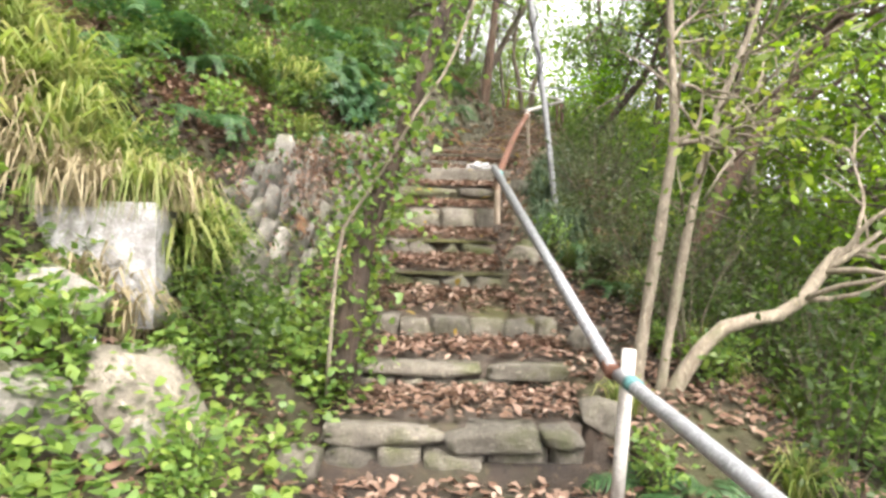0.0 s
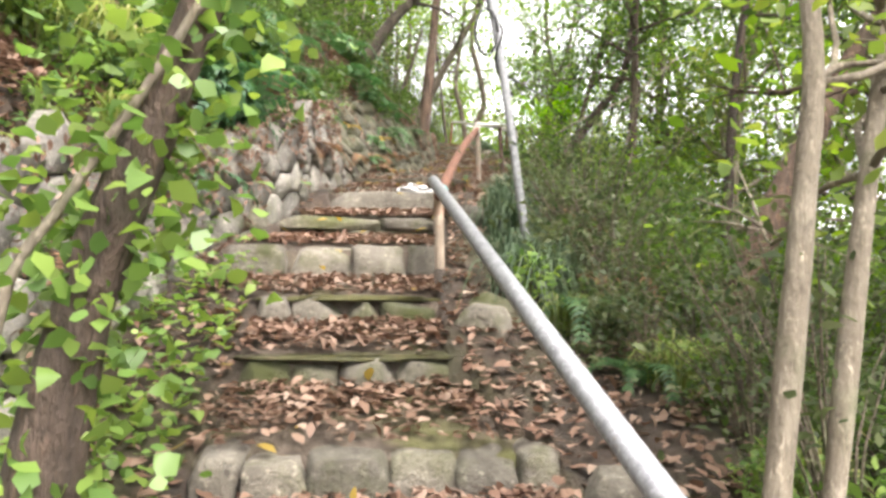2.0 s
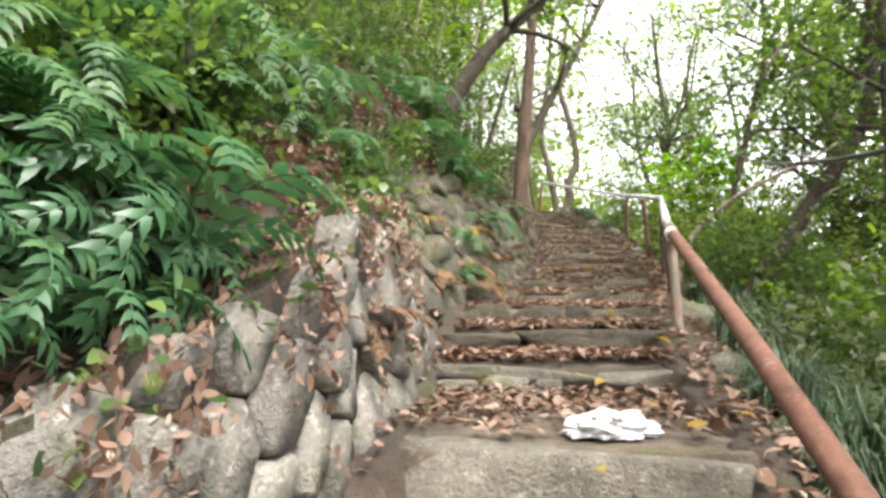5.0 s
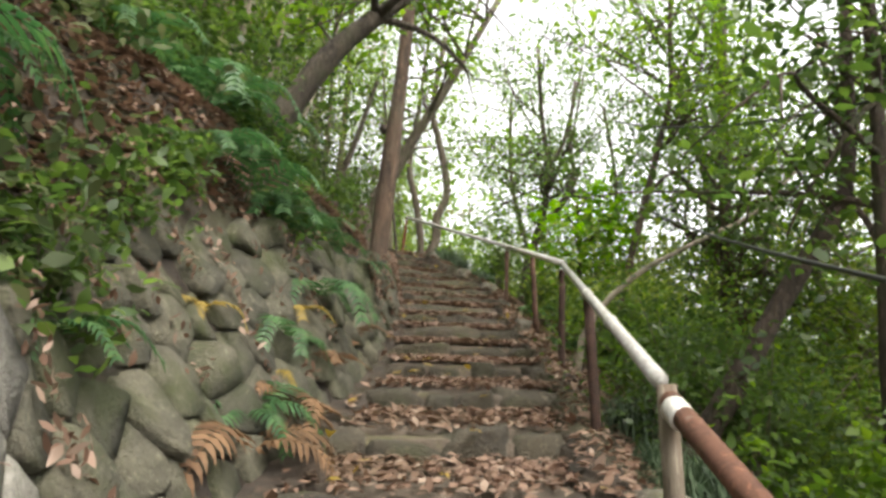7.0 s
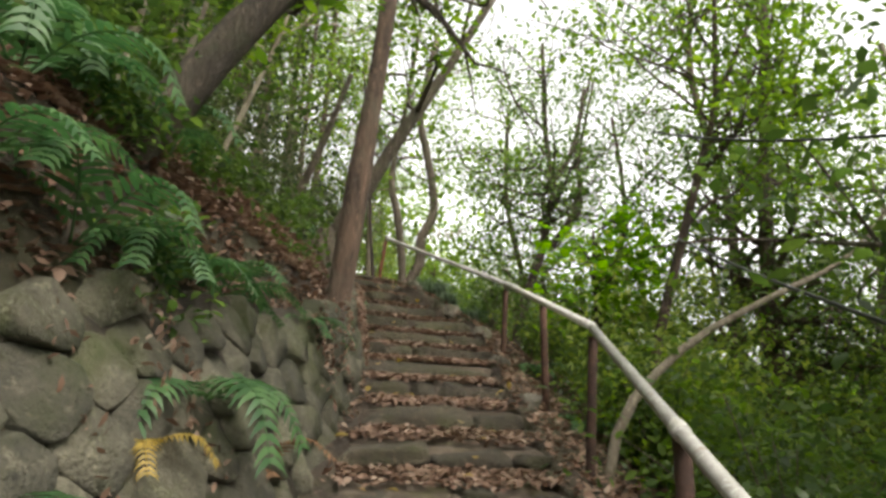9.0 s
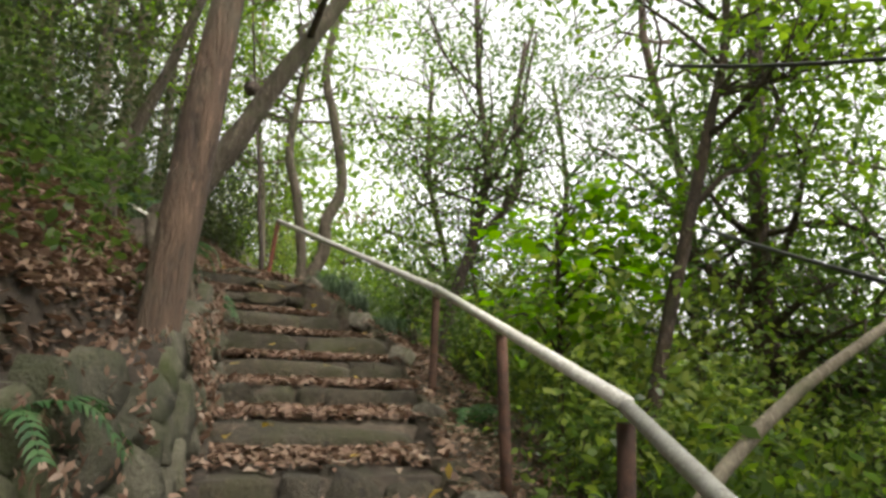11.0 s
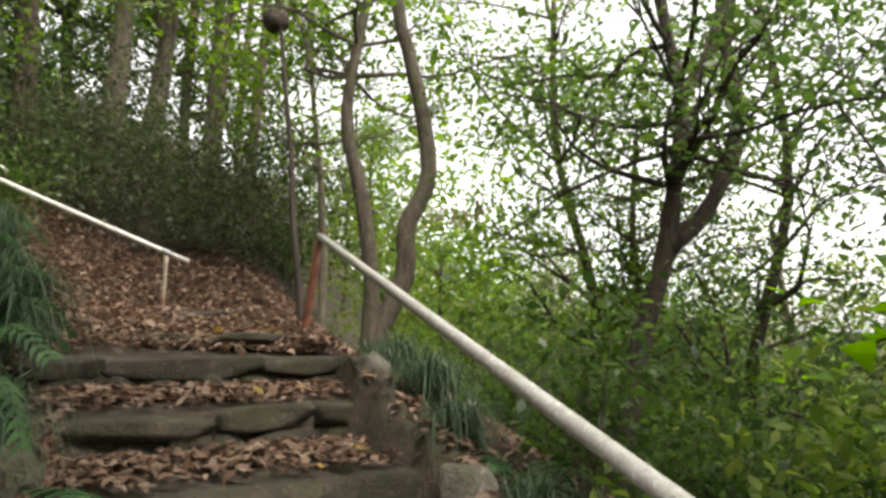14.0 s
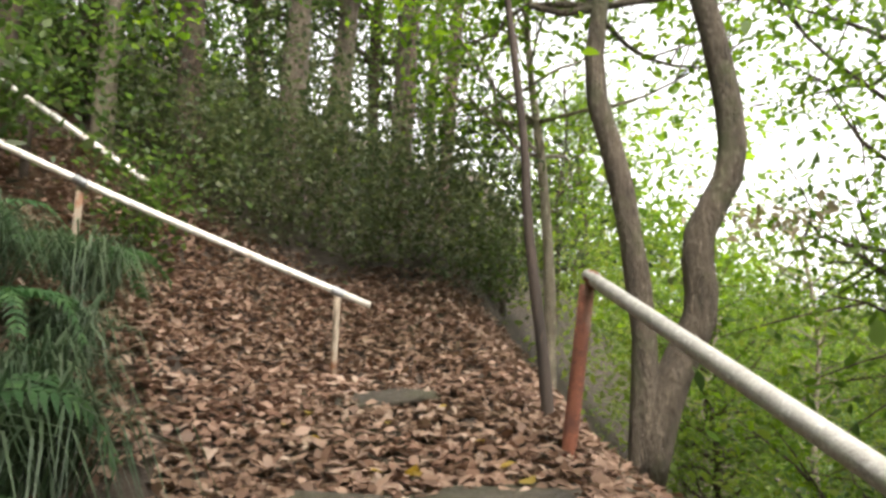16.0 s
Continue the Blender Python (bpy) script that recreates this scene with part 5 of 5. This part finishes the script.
# straw and grass hanging over the top of the concrete
q = np.random.default_rng(16)
for seed, leaf, label, n in ((505, L_DRY, "dry straw hanging over the concrete wall", 14), (506, L_GRASS, "green grass hanging over the concrete wall", 12)):
    first_tuft = tuft(seed, 150, 0.46, leaf, label, 1.5)
    for i in range(n):
        x = -3.5 + 2.1 * (i + q.random()) / n
        m = Matrix.Translation((x, 3.02 + 0.139 * (x + 2.93) + q.uniform(0.0, 0.25), 1.46)) @ Matrix.Rotation(q.uniform(0, 6.28), 4, "Z") @ Matrix.Scale(q.uniform(0.7, 1.1), 4)
        ob = first_tuft if i == 0 else copy_thing(first_tuft, m)
        ob.matrix_basis = m

vine = empty_at("vine", (-0.62, 3.68, 0.85), "thin pale vine climbing beside the ivy trunk", "vine")
child("stem", tube_mesh("vine_stem", [(bend([(-0.02, 0, -0.4), (0.03, 0, 0.45), (0.16, 0, 0.72), (0.32, 0, 0.98), (0.46, 0.02, 1.25), (0.62, 0.05, 1.5), (0.8, 0.1, 2.0), (1.1, 0.2, 2.9)], 24), np.linspace(0.013, 0.008, 24))], M_BARK_L, 7), vine)

# ivy on the leaning trunk, and creepers over the boulders
q = np.random.default_rng(17)
stem = bend([(-0.58, 3.75, 0.55), (-0.46, 3.75, 1.3), (-0.30, 3.75, 1.8), (-0.08, 3.85, 2.55), (0.27, 4.0, 3.75)], 60)
pts = stem[q.integers(0, 56, 1500)] + q.normal(size=(1500, 3)) * np.array([0.12, 0.10, 0.10])
ivy = tagged(new("ivy", leaf_mesh("ivy", pts, 0.05, L_CREEPER, q, flat=0.2, shape=0.85)), "climbing ivy leaves on a leaning trunk", "ivy", kind="stuff")
cx, cy = q.uniform(-2.3, -0.55, 7000), q.uniform(1.0, 5.0, 7000)
clump = np.sin(cx * 3.1 + 1) * np.sin(cy * 2.7) + 0.6 * np.sin(cx * 7 + cy * 5) > 0.25
cx, cy = cx[clump], cy[clump]
gx2, gy2 = q.uniform(-1.15, -0.5, 900), q.uniform(3.5, 6.0, 900)
gx3, gy3 = q.uniform(-2.0, -0.62, 1500), q.uniform(1.6, 3.5, 1500)
cx, cy = np.concatenate([cx, gx2, gx3]), np.concatenate([cy, gy2, gy3])
creeper = tagged(new("creeper", leaf_mesh("creeper", np.stack([cx, cy, land(cx, cy) + q.uniform(0.02, 0.28, len(cx))], 1), 0.055, L_CREEPER, q, flat=0.6, shape=0.85)), "bright green creeper leaves over boulders", "creeper", kind="stuff")

# ---- fallen leaves ----
q = np.random.default_rng(19)
lit = []
for si, s in enumerate(STEPS):
    nxt = STEPS[si + 1] if si + 1 < len(STEPS) else (0.5, 18.9, 1.9, 19.5, 5.5, 0.1)
    n = 760 if si < 17 else 1150
    f, g = q.uniform(0, 1, n), np.sqrt(q.uniform(0.03, 1, n))
    x = (s[0] + (s[2] - s[0]) * f) * (1 - g) + (nxt[0] + (nxt[2] - nxt[0]) * f) * g
    y = (s[1] + (s[3] - s[1]) * f) * (1 - g) + (nxt[1] + (nxt[3] - nxt[1]) * f) * g
    z = s[4] * (1 - g) + (nxt[4] - nxt[5] + 0.03) * g + q.uniform(0.005, 0.05, n)
    lit.append(np.stack([x, y, z], 1))
litter = tagged(new("leaf_litter", leaf_mesh("leaf_litter", np.vstack(lit), 0.062, L_DEAD, q, flat=0.75, shape=0.55)), "brown fallen leaves lying on the steps", "fallen leaves", kind="stuff")
x, y = np.concatenate([q.uniform(-3.0, 4.0, 80000), q.uniform(-2.5, 2.0, 16000)]), np.concatenate([q.uniform(-4.0, 23, 80000), q.uniform(18.7, 22.5, 16000)])
y2 = q.uniform(4.3, 18, 26000)
x2 = np.interp(y2, EDGE_Y, EDGE_L) - 0.3 - np.abs(q.normal(size=26000)) * 0.9
x, y = np.concatenate([x, x2]), np.concatenate([y, y2])
dr = x - np.interp(y, RIGHT_Y, RIGHT_X)
dl = np.interp(y, EDGE_Y, EDGE_L) - x
STEP_L, STEP_R = np.interp(y, STEP_Y, [s[0] for s in STEPS]), np.interp(y, STEP_Y, [s[2] for s in STEPS])
dl = np.where((y > 3.6) & (y < 18.5), np.maximum(dl, STEP_L - x + 0.12), dl)
dr = np.where((y > 3.6) & (y < 18.5), np.maximum(dr, x - STEP_R), dr)
zone = (0.20 + batter(y) * (0.12 + np.maximum(np.interp(y, WALL_Y, WALL_TOP) - path_z(y), 0))) * ((y > 4.3) & (y < 17.6))
thin_out = q.random(len(x)) < np.clip((4.2 - np.abs(x)) / 2.6, 0, 1) * np.clip((y + 4.0) / 3.0, 0, 1)
keep = ((dr > 0) & (dr < 2.0)) | ((dl > 0.12) & (dl < 3) & ((dl > zone) | (x > np.interp(y, EDGE_Y, EDGE_L) - 0.02))) | (y > 18.9) | (y < 3.4)
keep &= thin_out | (y > 3.4)
x, y = x[keep], y[keep]
bank_litter = tagged(new("leaf_litter", leaf_mesh("bank_litter", np.stack([x, y, land(x, y) + q.uniform(0.01, 0.05, len(x))], 1), 0.068, L_DEAD, q, flat=0.7, shape=0.55)), "brown fallen leaves on the forest floor", "fallen leaves", kind="stuff")

# dead fronds and leaves caught on the wall face
q = np.random.default_rng(23)
caught = []
for u in np.concatenate([q.uniform(0.0, wall_len[-1] - 0.1, 1800), q.uniform(0.0, 6.0, 1200)]):
    caught.append(tuple(wall_spot(u, wall_height(u) + q.uniform(0.0, 0.05), -q.uniform(-0.02, 0.4))))
for u in np.concatenate([q.uniform(0.3, wall_len[-1] - 0.5, 55), q.uniform(1.2, 5.0, 26)]):
    h = wall_height(u)
    low = q.uniform(0.2, 0.8) * h
    for _ in range(40):
        v = q.uniform(low, h + 0.05)
        caught.append(tuple(wall_spot(min(max(u + q.normal() * 0.035, 0), wall_len[-1]), v, q.uniform(0.05, 0.11))))
green = []
for u in q.uniform(0.0, 7.0, 1300):
    green.append(tuple(wall_spot(u, wall_height(u) + q.uniform(-0.15, 0.16), q.uniform(-0.45, 0.1))))
gy3 = q.uniform(4.8, 9.4, 1500)
gx3 = np.interp(gy3, EDGE_Y, EDGE_L) - q.uniform(0.28, 1.5, 1500)
green += np.stack([gx3, gy3, land(gx3, gy3) + q.uniform(0.02, 0.16, 1500)], 1).tolist()
gy4 = q.uniform(4.6, 9.6, 3000)
gx4 = np.interp(gy4, EDGE_Y, EDGE_L) - q.uniform(0.26, 1.6, 3000)
caught += np.stack([gx4, gy4, land(gx4, gy4) + q.uniform(0.02, 0.09, 3000)], 1).tolist()
tagged(new("creeper", leaf_mesh("wall_creeper", green, 0.055, L_IVY, q, flat=0.3, shape=0.7)), "small green creeper leaves along the wall top", "creeper", kind="stuff")
fx, fy = q.uniform(-1.3, -0.82, 500), q.uniform(6.2, 7.8, 500)
caught = np.vstack([caught, np.stack([fx + 0.02, fy - 0.01, land(fx, fy) + 0.02], 1)])
tagged(new("leaf_litter", leaf_mesh("wall_litter", caught, 0.046, L_DEAD, q, flat=0.0, shape=0.4, droop=0.9)), "dry brown leaves caught on the stone wall", "fallen leaves", kind="stuff")

# a few yellow leaves on the stair and the upper path
q = np.random.default_rng(29)
y = q.uniform(4, 20, 90)
x = np.interp(y, EDGE_Y, EDGE_L) + q.uniform(0, 1, 90) * (np.interp(y, RIGHT_Y, RIGHT_X) - np.interp(y, EDGE_Y, EDGE_L))
tagged(new("leaf_litter", leaf_mesh("yellow_litter", np.stack([x, y, path_z(y) + 0.06], 1), 0.075, L_YELLOW, q, flat=0.8, shape=0.6)), "scattered yellow fallen leaves on the stair", "fallen leaves", kind="stuff")

# a nest hung beside the dark pole
nest = empty_at("bird_nest", (1.44, 19.98, 8.15), "dark round nest of twigs hung beside a pole", "nest")
part("bowl", rock(0.2, 0.18, 0.2, q, 5, 2.2, 0.16), M_BARK_D, nest)
child("twig", tube_mesh("twig", [(np.array([(0, 0, 0.05), (0.12, 0.03, 0.14), (0.30, 0.05, 0.12)]), [0.012, 0.010, 0.008])], M_BARK_D, 6), nest)
